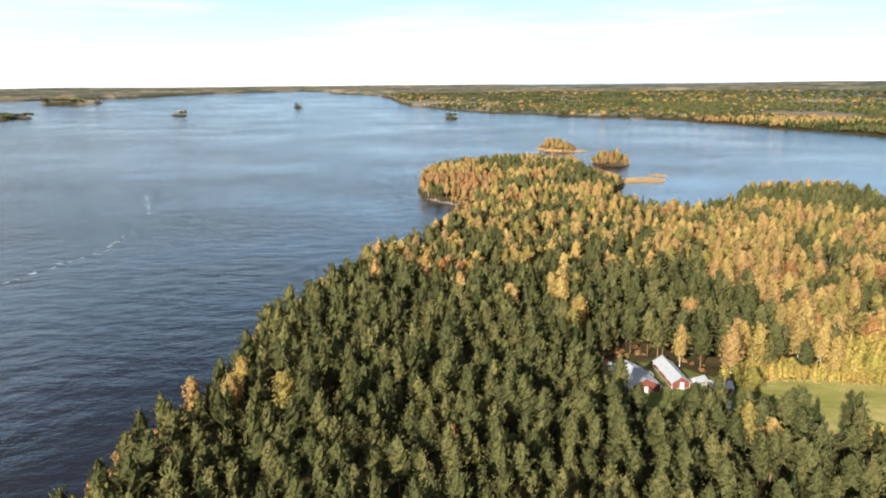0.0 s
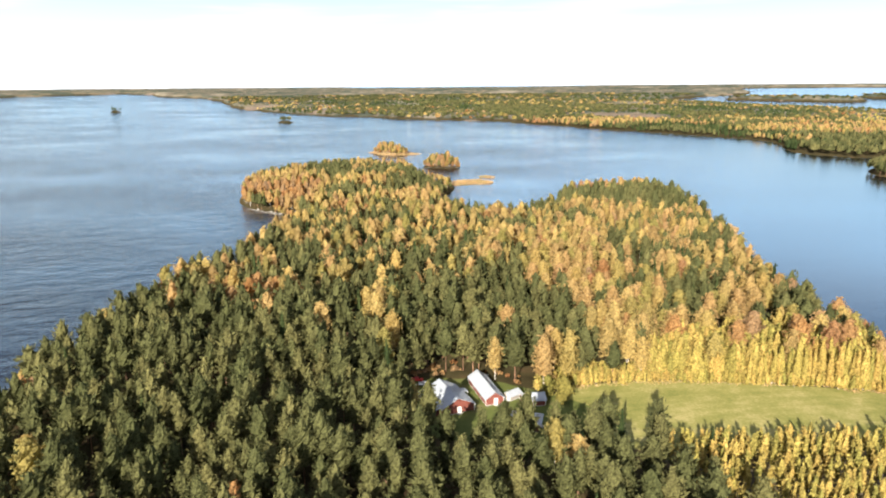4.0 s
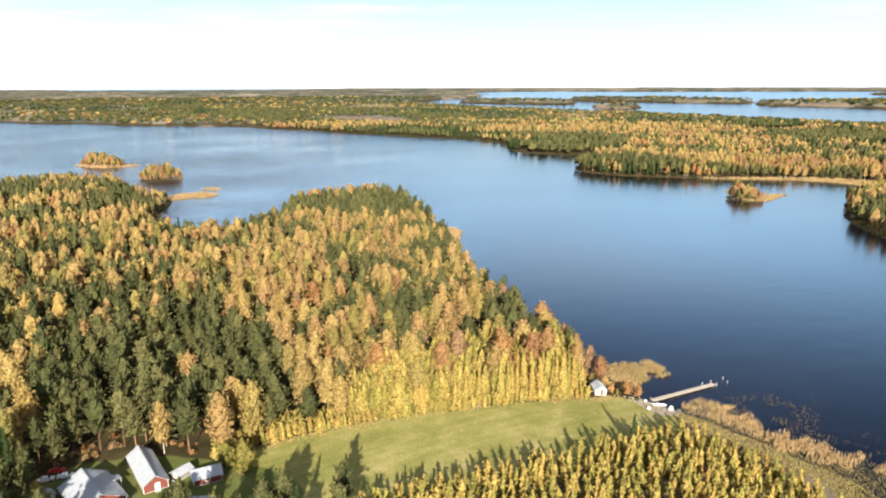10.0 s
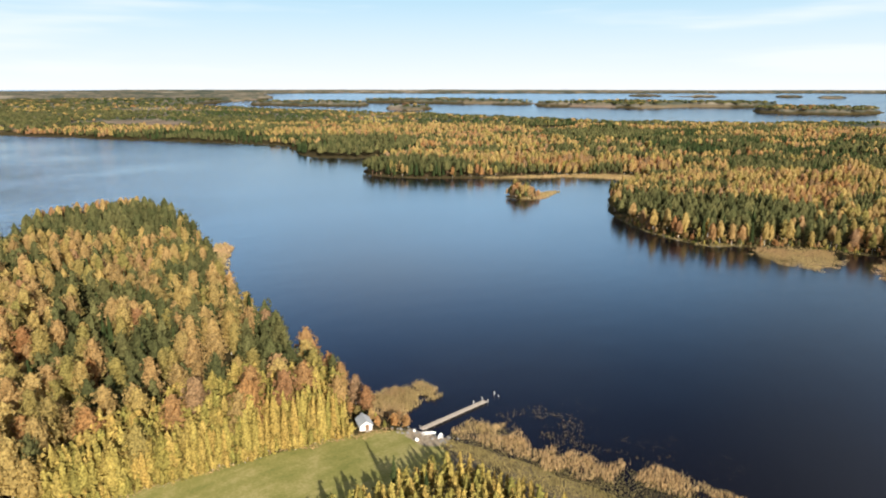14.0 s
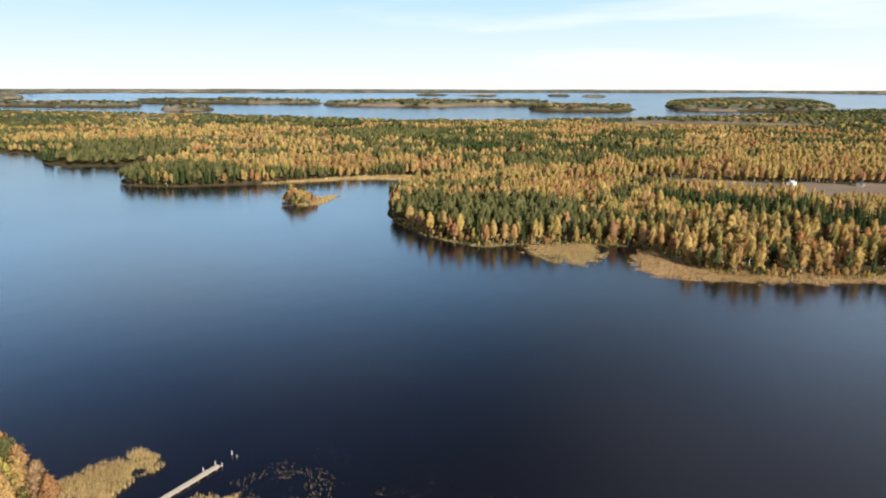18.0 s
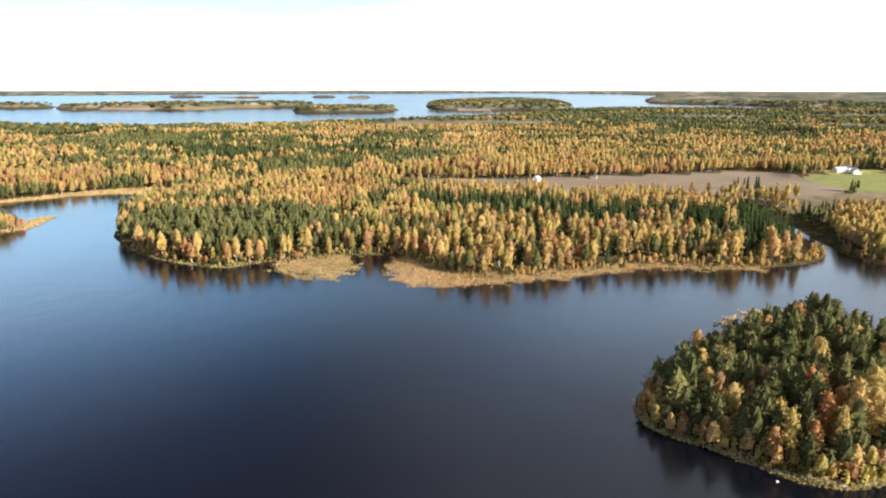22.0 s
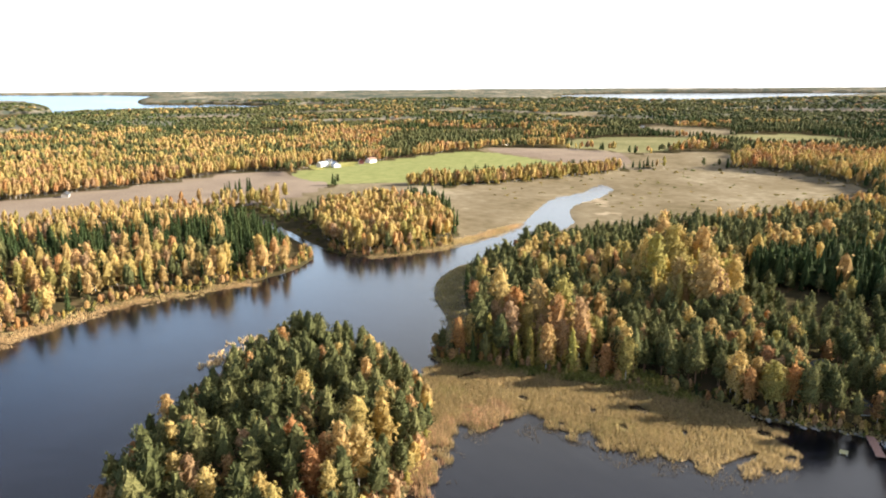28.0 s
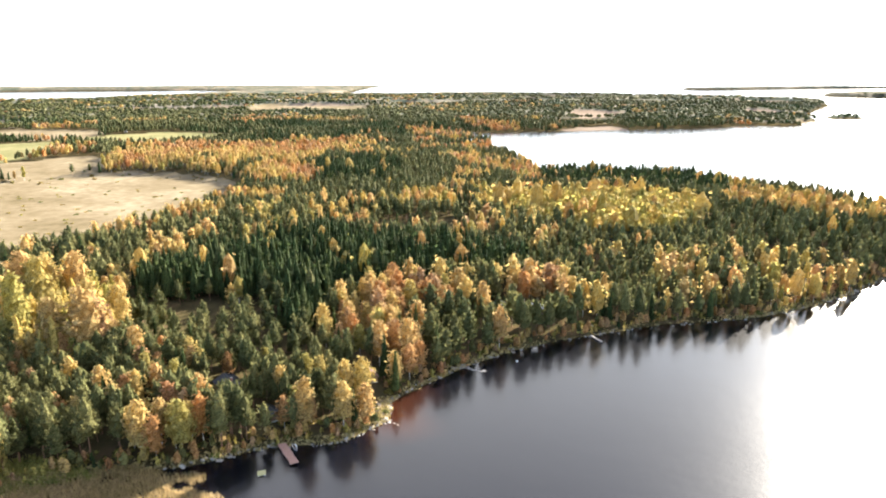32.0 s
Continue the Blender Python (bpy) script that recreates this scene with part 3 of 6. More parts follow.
def build_ground():
    rays = np.radians(np.concatenate([np.linspace(-40, 212, 640, endpoint=False), np.linspace(212, 320, 36, endpoint=False)]))
    rings = np.concatenate([np.linspace(1.5, 90, 14), 90 * 1.0285 ** np.arange(1, 197)])
    x, y, r, quads = polar_grid(rings, rays)
    d = shore(x, y)
    z = zones(x, y)
    h = height(x, y, d, smooth01(inside_by(MARSH, x, y), -20, 10))
    wood = np.clip(1 - sum(z[k] for k in ("meadow", "yard", "crop", "soil", "marsh", "fallow")), 0, 1) * smooth01(d, 0, 12)
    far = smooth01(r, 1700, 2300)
    hills = 22 * smooth01(r, 5000, 9000) * vnoise(x, y, 2600, 11) ** 2
    h = np.where(d > 0, h + far * wood * (5 + 6 * vnoise(x, y, 60, 5) + 10 * smooth01(r, 2900, 3500)) + hills * smooth01(d, 0, 600), h)
    x, y, h = drawn_in(x, y, h)
    attrs = dict(z)
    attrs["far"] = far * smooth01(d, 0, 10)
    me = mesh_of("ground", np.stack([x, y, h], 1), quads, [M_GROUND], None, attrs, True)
    tagged(new("ground", me), "forest floor, meadows, ploughed fields and marsh round the lake", "ground", kind="structure")


def build_water():
    rays = np.radians(np.concatenate([np.linspace(-40, 212, 420, endpoint=False), np.linspace(212, 320, 36, endpoint=False)]))
    rings = np.concatenate([[1.0], 40 * 1.06 ** np.arange(0, 112)])
    x, y, r, quads = polar_grid(rings, rays)
    beach = 1 - smooth01(np.hypot(x - 300, y + 246), 8, 24) + 0.5 * (1 - smooth01(np.hypot(x - 590, y - 130), 20, 60))
    shallow = np.clip(beach, 0, 1) * smooth01(shore(x, y), -16, -2)
    x, y, z = drawn_in(x, y, np.zeros(len(x)))
    tagged(new("lake", mesh_of("lake", np.stack([x, y, z], 1), quads, [M_WATER], None, {"shallow": shallow}, True)), "dark peaty lake water rippled by a light wind", "water", kind="structure")


build_ground()
build_water()

# ---- trees ----
rng = np.random.default_rng(5)


def sprays(centres, way, soft, size, r):
    """Long pointed tufts, like needled branch tips, growing along their way."""
    n = len(centres)
    way = way + r.normal(0, 0.32, (n, 3))
    way /= np.linalg.norm(way, axis=1, keepdims=True) + 1e-9
    side = np.cross(way, r.normal(0, 1, (n, 3)) + (0, 0, 0.9))
    side /= np.linalg.norm(side, axis=1, keepdims=True) + 1e-9
    s = size * r.uniform(0.7, 1.35, (n, 1))
    v = np.stack([centres - s * (0.65 * way - 0.5 * side), centres - s * (0.65 * way + 0.5 * side), centres + s * 1.15 * way], 1)
    soft = soft + r.normal(0, 0.2, (n, 3))
    soft /= np.linalg.norm(soft, axis=1, keepdims=True)
    return v.reshape(-1, 3), np.arange(3 * n).reshape(-1, 3), np.repeat(soft, 3, 0)


def tufts(centres, outward, size, r, droop=0.3, soft=None):
    """Small three-cornered tufts at the centres, facing outward, uneven in size and turn."""
    n = len(centres)
    out = outward / (np.linalg.norm(outward, axis=1, keepdims=True) + 1e-9) + (0, 0, droop)
    nrm = out + r.normal(0, 0.5, (n, 3))
    nrm /= np.linalg.norm(nrm, axis=1, keepdims=True)
    a = np.cross(nrm, r.normal(0, 1, (n, 3)))
    a /= np.linalg.norm(a, axis=1, keepdims=True) + 1e-9
    b = np.cross(nrm, a)
    s = size * r.uniform(0.65, 1.4, (n, 1))
    turn = r.uniform(0, 6.283, (n, 1))
    v = np.stack([centres + s * (np.cos(turn + k) * a + np.sin(turn + k) * b) for k in (0.0, 2.1, 4.2)], 1)
    soft = (out if soft is None else soft) + r.normal(0, 0.18, (n, 3))
    soft = soft / np.linalg.norm(soft, axis=1, keepdims=True)
    return v.reshape(-1, 3), np.arange(3 * n).reshape(-1, 3), np.repeat(soft, 3, 0)


def crown_shape(kind, u, r):
    """Radius of a crown at u (0 its foot, 1 its top), for a crown 1 wide."""
    if kind == "pine":
        return np.clip(1 - u ** 2.6, 0, 1) ** 0.85 * np.clip(0.6 + 2.2 * u, 0, 1) * (0.9 + 0.1 * np.sin(14 * u + r))
    if kind == "spruce":
        return 1.02 * (1 - u) ** 0.85 + 0.03
    if kind == "birch":
        return np.sqrt(np.clip(1 - (1.75 * u - 0.72) ** 2, 0.02, 1)) * (1 - 0.15 * u)
    return np.clip(np.sin(np.pi * (0.12 + 0.86 * u)) ** 0.7 * (1.05 - 0.45 * u), 0.04, 1)


KINDS = {"pine": (18.0, 0.3, 4.0, M_PINE, M_BARK), "spruce": (17.0, 0.05, 2.3, M_SPRUCE, M_BARK), "birch": (19.0, 0.25, 3.85, M_BIRCH, M_WHITEBARK),
         "rust": (16.5, 0.23, 3.5, M_RUST, M_WHITEBARK), "young": (11.0, 0.05, 1.25, M_YOUNG, M_WHITEBARK), "maple": (11.0, 0.1, 3.4, M_BUSH, M_BARK)}


def tree_arrays(kind, seed, n, sides=6, rings=4, trunk_sides=4):
    """One tree of its full height, standing at nought: crown and trunk as arrays with their normals."""
    r = np.random.default_rng(seed)
    tall, foot, wide, _, _ = KINDS[kind]
    shape = "birch" if kind in ("birch", "rust", "maple") else kind
    z0, hc = tall * foot, tall * (1 - foot)
    lean = r.normal(0, 0.25, 2)
    phase = r.uniform(0, 6)

    def radius(u, ang):
        lobe = 1 + 0.16 * np.sin(2 * ang + phase) + 0.13 * np.sin(3 * ang + 6 * u + phase) + 0.1 * np.sin(11 * u + 2 * ang)
        return wide * crown_shape(shape, u, phase) * (lobe if shape != "spruce" else 1 + 0.5 * (lobe - 1))

    # the dense inner crown
    u = np.repeat((np.arange(rings) + 0.35) / rings, sides)
    ang = np.tile(np.arange(sides) * 2 * np.pi / sides, rings) + np.repeat(np.arange(rings), sides) * 0.5
    core = (0.58, 0.86) if n > 70 else (0.66, 0.9) if n else (0.74, 1.05)
    q = radius(u, ang) * r.uniform(*core, len(u))
    out = np.stack([np.cos(ang), np.sin(ang), 0.35 + 0.5 * u], 1)
    v = np.stack([np.cos(ang) * q + lean[0] * u, np.sin(ang) * q + lean[1] * u, z0 + hc * u + r.normal(0, 0.02 * hc, len(u))], 1)
    v = np.concatenate([v, [(0, 0, z0), (lean[0], lean[1], tall * 0.99)]])
    nv = np.concatenate([out, [(0, 0, -1), (0, 0, 1)]])
    f = []
    for i in range(sides):
        j = (i + 1) % sides
        f += [(len(u), j, i), (len(u) + 1, (rings - 1) * sides + i, (rings - 1) * sides + j)]
        for k in range(rings - 1):
            f += [(k * sides + i, k * sides + j, (k + 1) * sides + j), (k * sides + i, (k + 1) * sides + j, (k + 1) * sides + i)]
    f = np.array(f)
    # boughs: tufts of needles or leaves gathered in small lumps over the crown
    if n:
        each = 7 if n > 200 else 5 if n > 70 else 3
        boughs = max(6, n // each)
        grid = np.linspace(0, 0.97, 60)
        share = np.cumsum(crown_shape(shape, grid, phase) + 0.1)
        ku = np.interp((np.arange(boughs) + r.uniform(0.1, 0.9, boughs)) / boughs, share / share[-1], grid)
        ka = np.arange(boughs) * 2.39996 + r.normal(0, 0.4, boughs)
        area = 2 * np.pi * wide * hc * (0.45 if shape == "spruce" else 0.66)
        lump = np.sqrt(area / boughs) * 0.42 * r.uniform(0.8, 1.25, boughs)
        kq = radius(ku, ka) * r.uniform(0.8, 1.04, boughs)
        away = np.stack([np.cos(ka), np.sin(ka), 0 * ka], 1)
        kc = away * kq[:, None] + np.stack([lean[0] * ku, lean[1] * ku, z0 + hc * ku], 1)
        rise = {"pine": 0.35, "spruce": -0.2, "birch": 0.3, "young": 1.2}[shape]
        way = away * (1.1 - 0.7 * ku)[:, None] + np.stack([0 * ku, 0 * ku, rise + (0.4 if shape == "pine" else 0.8) * ku], 1)
        way /= np.linalg.norm(way, axis=1, keepdims=True)
        own = np.arange(n) % boughs
        o = r.normal(0, 1, (n, 3))
        o /= np.linalg.norm(o, axis=1, keepdims=True)
        c = kc[own] + lump[own][:, None] * o * r.uniform(0.3, 1.0, (n, 1))
        cu = np.clip((c[:, 2] - z0) / hc, 0, 1)
        crown = np.stack([c[:, 0] - lean[0] * cu, c[:, 1] - lean[1] * cu, wide * (0.15 + 0.7 * cu)], 1)
        crown /= np.linalg.norm(crown, axis=1, keepdims=True)
        soft = crown + 0.3 * o
        size = np.sqrt(area / n / 1.3)
        if shape in ("pine", "spruce"):
            tv_, tf_, tn_ = sprays(c, 0.8 * way[own] + 0.35 * crown, soft, min(size * 0.72, 0.95), r)
        else:
            tv_, tf_, tn_ = tufts(c, soft, min(size * (0.5 if shape == "young" else 0.74), 0.9), r, 0.2, soft)
        f = np.concatenate([f, tf_ + len(v)])
        v, nv = np.concatenate([v, tv_]), np.concatenate([nv, tn_])
    h = z0 + hc * 0.5
    s = trunk_sides
    a = np.arange(s) * 2 * np.pi / s
    t0 = (0.0095 if shape in ("pine", "spruce") else 0.0072) * tall
    tv = np.concatenate([np.stack([np.cos(a) * k + lean[0] * zz / tall, np.sin(a) * k + lean[1] * zz / tall, np.full(s, zz)], 1) for k, zz in ((t0 * 1.25, -0.6), (t0 * 0.9, h * 0.5), (t0 * 0.35, h))])
    tf = []
    for lev in (0, s):
        for i in range(s):
            j = (i + 1) % s
            tf += [(lev + i, lev + j, lev + s + j), (lev + i, lev + s + j, lev + s + i)]
    a = np.tile(np.stack([np.cos(a), np.sin(a), 0 * a], 1), (3, 1))
    return v, f, nv, tv, np.array(tf), a


def stand(name, kind, x, y, z, scale, detail, variants, label, trunks=True, wide=1.0):
    """Many trees of one kind joined into one mesh."""
    if len(x) == 0:
        return
    vs, fs, ms, ts, ns, base = [], [], [], [], [], 0
    which = rng.integers(0, variants, len(x))
    if kind == "young" and detail[0] < 30:
        wide = wide * 1.5
    if kind == "spruce" and detail[0] < 30:
        wide = wide * 1.3
    for k in range(variants):
        sel = np.flatnonzero(which == k)
        if not len(sel):
            continue
        v, f, nv, tv, tf, tn = tree_arrays(kind, 100 + k, *detail, 3)
        mi = np.zeros(len(f), int)
        if trunks:
            f, v, nv = np.concatenate([f, tf + len(v)]), np.concatenate([v, tv]), np.concatenate([nv, tn])
            mi = np.concatenate([mi, np.ones(len(tf), int)])
        a = rng.uniform(0, 6.283, len(sel))
        ca, sa, s = np.cos(a)[:, None], np.sin(a)[:, None], scale[sel][:, None]
        w = s * wide * rng.uniform(0.85, 1.15, (len(sel), 1))
        px = x[sel][:, None] + w * (v[:, 0] * ca - v[:, 1] * sa)
        py = y[sel][:, None] + w * (v[:, 0] * sa + v[:, 1] * ca)
        pz = z[sel][:, None] + s * v[:, 2]
        vs.append(np.stack([px, py, pz], -1).reshape(-1, 3))
        fs.append((f[None] + (np.arange(len(sel)) * len(v))[:, None, None] + base).reshape(-1, 3))
        ms.append(np.tile(mi, len(sel)))
        ts.append(np.repeat(rng.uniform(0, 1, len(sel)), len(v)))
        ns.append(np.stack([nv[:, 0] * ca - nv[:, 1] * sa, nv[:, 0] * sa + nv[:, 1] * ca, nv[:, 2] + 0 * ca], -1).reshape(-1, 3))
        base += len(v) * len(sel)
    me = mesh_of(name, np.concatenate(vs), np.concatenate(fs), [KINDS[kind][3], KINDS[kind][4]], np.concatenate(ms), {"tint": np.concatenate(ts)}, False, np.concatenate(ns))
    tagged(new(name, me), label, "trees", kind="stuff")


# where each kind grows
STRIP = rounded([(148, 226), (182, 217), (222, 208), (243, 203), (246, 216), (238, 240), (215, 252), (186, 250), (165, 241), (154, 236)])
STRIP_EDGE = rounded([(106, 224), (122, 225), (147, 222.5), (182, 215.5), (222, 206.5), (243, 201), (244, 205), (222, 211), (182, 220), (158, 228), (147, 234), (124, 238), (108, 229)])
YOUNG_SOUTH = rounded([(320, -610), (234, -645), (170, -655), (115, -635), (130, -549), (171, -493), (207, -492), (253, -522), (297, -551)])
SPRUCE_SOUTH = rounded([(464, -335), (462, -395), (436, -421), (409, -480), (337, -450), (259, -436), (259, -395), (328, -371), (352, -348), (350, -300), (366, -296), (372, -328), (410, -345), (436, -330)])
SPRUCE_RIDGE = rounded([(531, -799), (513, -900), (430, -880), (405, -720), (464, -712)])
SPRUCE_EDGE = rounded([(262, -832), (166, -840), (90, -800), (70, -740), (92, -668), (130, -682), (175, -698), (232, -706), (262, -760)])
BIRCH_STAND = rounded([(478, -262), (497, -310), (490, -330), (450, -312), (428, -284), (418, -262), (432, -240), (455, -248)])
SHORE_GOLD = rounded([(466, -148), (447, -150), (424, -166), (414, -173), (430, -188), (455, -190), (476, -168)])
GOLD_FRONT = rounded([(382, -381), (353, -392), (321, -366), (239, -390), (214, -345), (219, -310), (251, -312), (288, -300), (302, -262), (345, -296)])
GOLD_SOUTH = [rounded([(199, -412), (159, -430), (165, -398), (200, -376)]), rounded([(96, -681), (-7, -591), (27, -512), (83, -524), (113, -588)])]
GROVE_WOOD = rounded([(655, -180), (640, -200), (640, -235), (650, -265), (690, -290), (740, -300), (800, -300), (812, -250), (780, -210), (720, -185)])
HEDGE = rounded([(888, -358), (886, -407), (873, -467), (872, -600), (876, -670), (858, -670), (855, -600), (856, -467), (868, -407), (874, -360)])
COPSE = rounded([(1128, -1129), (1021, -1017), (917, -975), (951, -1037), (1115, -1150)])
ORANGE_WOOD = rounded([(951, -1045), (890, -975), (785, -822), (714, -872), (638, -881), (600, -960), (762, -1145), (841, -1150)])
SOUTH_GOLD = rounded([(640, -790), (584, -640), (584, -510), (540, -490), (496, -530), (471, -661), (520, -780), (589, -1123), (700, -1150), (720, -900)])
CAPE_YOUNG = rounded([(835, 30), (862, 10), (890, -41), (910, -110), (888, -165), (813, -172), (785, -90), (760, 0)])
CAPE_SPRUCE = rounded([(815, 190), (818, 121), (830, 74), (825, 22), (752, 5), (780, -87), (813, -170), (738, -172), (650, -122), (632, -85), (690, -95), (682, -17), (718, 20), (720, 64), (748, 122)])
NEAR_SPOTS = ((0, 180), (75, 165), (150, 230), (435, -55), (400, -235), (345, -245))


def kinds_at(x, y, d):
    """Shares of pine, spruce, birch, rust, young at each place, and the height of the wood."""
    n = len(x)
    patch, patch2, small = vnoise(x, y * 0.8 + x * 0.5, 150, 21), vnoise(x, y, 330, 22), vnoise(x, y, 30, 23)
    con = smooth01(0.5 * patch + 0.32 * patch2 + 0.18 * small, 0.38, 0.55)
    w = np.stack([con * 0.6, con * smooth01(patch2, 0.3, 0.7) * 0.9, (1 - con) * 0.6, (1 - con) * smooth01(patch, 0.2, 0.8) * 0.6, (1 - con) * smooth01(patch2, 0.55, 0.8) * 0.5], 1) + 0.02
    tall = 0.85 + 0.3 * (vnoise(x, y, 60, 25) - 0.5)

    def set_in(where, share, amount=1.0, high=None):
        k = (np.clip(where, 0, 1) * amount)[:, None]
        w[:] = w * (1 - k) + np.array(share) * k
        if high is not None:
            tall[:] = tall * (1 - k[:, 0]) + high * k[:, 0]

    set_in(smooth01(-y, 950, 1100) * smooth01(500 - x, 0, 100), (0.5, 0.3, 0.1, 0.1, 0.0), 0.8)
    head = smooth01(inside_by(HEADLAND, x, y), -5, 0)
    set_in(head, (0.39, 0.06, 0.48, 0.07, 0.0), 0.94, 0.98)
    set_in(smooth01(60 - np.hypot(x - 105, (y - 270) * 0.9), 0, 25), (0.62, 0.1, 0.2, 0.08, 0.0), 0.9, 0.95)
    set_in(head * smooth01(y + 0.73 * x + 30 * small, 330, 275), (0.985, 0.01, 0.004, 0.001, 0.0), 1.0, 0.95)
    set_in(head * smooth01(-x - 0.05 * y + 60 * small, -40, 10) * smooth01(y, 420, 340), (0.93, 0.02, 0.04, 0.01, 0.0), 0.9)
    set_in(smooth01(95 - np.hypot(x - 25, (y - 255) * 0.9), 0, 35), (0.9, 0.03, 0.06, 0.01, 0.0), 0.85, 1.0)
    set_in(smooth01(80 - np.hypot(x - 318, (y - 590) * 0.9), 0, 12), (0.97, 0.02, 0.01, 0.0, 0.0), 1.0, 1.05)
    set_in(head * smooth01(y, 600, 640), (0.48, 0.05, 0.33, 0.14, 0.0), 1.0, 0.9)
    set_in(head * smooth01(x, 148, 166) * smooth01(y, 670, 700), (0.2, 0.02, 0.28, 0.5, 0.0), 1.0, 0.5)
    set_in(smooth01(inside_by(PLANTING, x, y), -2, 3), (0.0, 0.05, 0.05, 0.02, 0.88), 1.0, 0.62)
    set_in(smooth01(inside_by(STRIP, x, y), -3, 4), (0.0, 0.0, 0.12, 0.0, 0.88), 1.0, 1.15)
    set_in(smooth01(inside_by(ISLAND, x, y), -3, 1), (0.68, 0.02, 0.16, 0.14, 0.0), 1.0, 1.0)
    set_in(smooth01(inside_by(ISLAND, x, y), 9, 3) * smooth01(inside_by(ISLAND, x, y), -3, 0), (0.2, 0.0, 0.2, 0.6, 0.0), 1.0, 0.62)
    south = smooth01(inside_by(np.array([(600, -260), (430, -110), (250, -260), (-150, -500), (-150, -800), (300, -900), (560, -560)]), x, y), -5, 5)
    set_in(south, (0.76, 0.08, 0.14, 0.015, 0.005), 0.95)
    set_in(south * smooth01(x, 250, 130), (0.7, 0.06, 0.12, 0.004, 0.116), 0.92)
    set_in(south * smooth01(d, 40, 8) * smooth01(x, 200, 280), (0.42, 0.13, 0.26, 0.18, 0.01), 0.9, 0.98)
    set_in(smooth01(inside_by(GOLD_FRONT, x, y), -6, 6), (0.24, 0.1, 0.46, 0.2, 0.0), 1.0, 1.0)
    for p in GOLD_SOUTH:
        set_in(smooth01(inside_by(p, x, y), -6, 6), (0.2, 0.04, 0.7, 0.06, 0.0), 1.0, 0.95)
    set_in(smooth01(inside_by(BIRCH_STAND, x, y), -4, 4), (0.05, 0, 0.95, 0.0, 0.0), 1.0, 1.05)
    for p in (SPRUCE_SOUTH, SPRUCE_RIDGE, SPRUCE_EDGE):
        set_in(smooth01(inside_by(p, x, y), -6, 6), (0.01, 0.96, 0.03, 0.0, 0.0), 1.0, 1.12)
    set_in(smooth01(inside_by(YOUNG_SOUTH, x, y), -4, 8), (0.04, 0.0, 0.06, 0.0, 0.9), 1.0, 1.4)
    cape = smooth01(inside_by(np.array([(560, 230), (650, 360), (800, 420), (900, 300), (870, 0), (860, -150), (600, -140), (550, 60)]), x, y), -5, 5)
    set_in(cape, (0.1, 0.06, 0.5, 0.22, 0.12), 0.96, 0.88)
    set_in(cape * smooth01(y, 150, 200) * smooth01(730 - x, 0, 40) * smooth01(d, 5, 12), (0.96, 0.02, 0.018, 0.002, 0.0), 1.0, 1.0)
    set_in(smooth01(x, 690, 720) * smooth01(1150 - x, 0, 60) * smooth01(y, 240, 290) * smooth01(640 - y, 0, 60), (0.25, 0.08, 0.37, 0.26, 0.04), 0.6)
    set_in(smooth01(x, 880, 960) * smooth01(2100 - x, 0, 100) * smooth01(y, -500, -350) * smooth01(1000 - y, 0, 100), (0.2, 0.1, 0.52, 0.14, 0.04), 0.3)
    set_in(smooth01(inside_by(CAPE_SPRUCE, x, y), -8, 8), (0.06, 0.86, 0.05, 0.03, 0.0), 1.0, 0.98)
    set_in(smooth01(x, 790, 820) * smooth01(950 - x, 0, 20) * smooth01(y, 30, 60) * smooth01(280 - y, 0, 40), (0.06, 0.22, 0.42, 0.2, 0.1), 0.8, 0.55)
    set_in(smooth01(inside_by(CAPE_YOUNG, x, y), -8, 8), (0.0, 0.02, 0.3, 0.12, 0.56), 1.0, 0.58)
    set_in(smooth01(inside_by(GROVE_WOOD, x, y), -6, 4), (0.01, 0.01, 0.6, 0.22, 0.16), 1.0, 0.8)
    set_in(smooth01(inside_by(HEDGE, x, y), -4, 2), (0.0, 0.02, 0.4, 0.4, 0.2), 1.0, 0.75)
    for p, share in ((COPSE, (0.0, 0.02, 0.55, 0.4, 0.03)), (ORANGE_WOOD, (0.01, 0.02, 0.3, 0.65, 0.02)), (SOUTH_GOLD, (0.08, 0.05, 0.45, 0.4, 0.02))):
        set_in(smooth01(inside_by(p, x, y), -6, 8), share, 0.95, 0.85)
    for cx, cy, cr in ((800, 930, 60), (740, 690, 60)):
        set_in(smooth01(cr - np.hypot(x - cx, y - cy), -10, 20), (0.85, 0.08, 0.05, 0.02, 0.0), 1.0, 0.95)
    return w / w.sum(1, keepdims=True), tall


def spots(x0, x1, y0, y1, step, keep):
    """Uneven rows of places at that spacing, where keep(x, y) allows."""
    gx, gy = np.meshgrid(np.arange(x0, x1, step), np.arange(y0, y1, step))
    gx = gx + (np.arange(gx.shape[0]) % 2)[:, None] * step * 0.5 + rng.uniform(-0.36, 0.36, gx.shape) * step
    gy = gy + rng.uniform(-0.36, 0.36, gy.shape) * step
    x, y = gx.ravel(), gy.ravel()
    k = keep(x, y)
    return x[k], y[k]


def in_sight(x, y):
    a = np.degrees(np.arctan2(x - MID[0], y - MID[1]))
    return (np.mod(a + 78, 360) < 296) | (np.hypot(x - MID[0], y - MID[1]) < 420)


HOUSE_SPOTS = ((362, -241, 11), (340, -226, 7), (316, -260, 7), (254, -346, 10), (271, -350, 6), (239.5, 206, 6.5), (245, 201, 5), (247, 214, 10), (97.5, 200, 10), (77, 222, 9), (1085, -360, 16), (1096, -416, 14), (985, 28, 12), (1013, -40, 12), (1235, -760, 14), (918, 404, 14), (226, -334, 6))


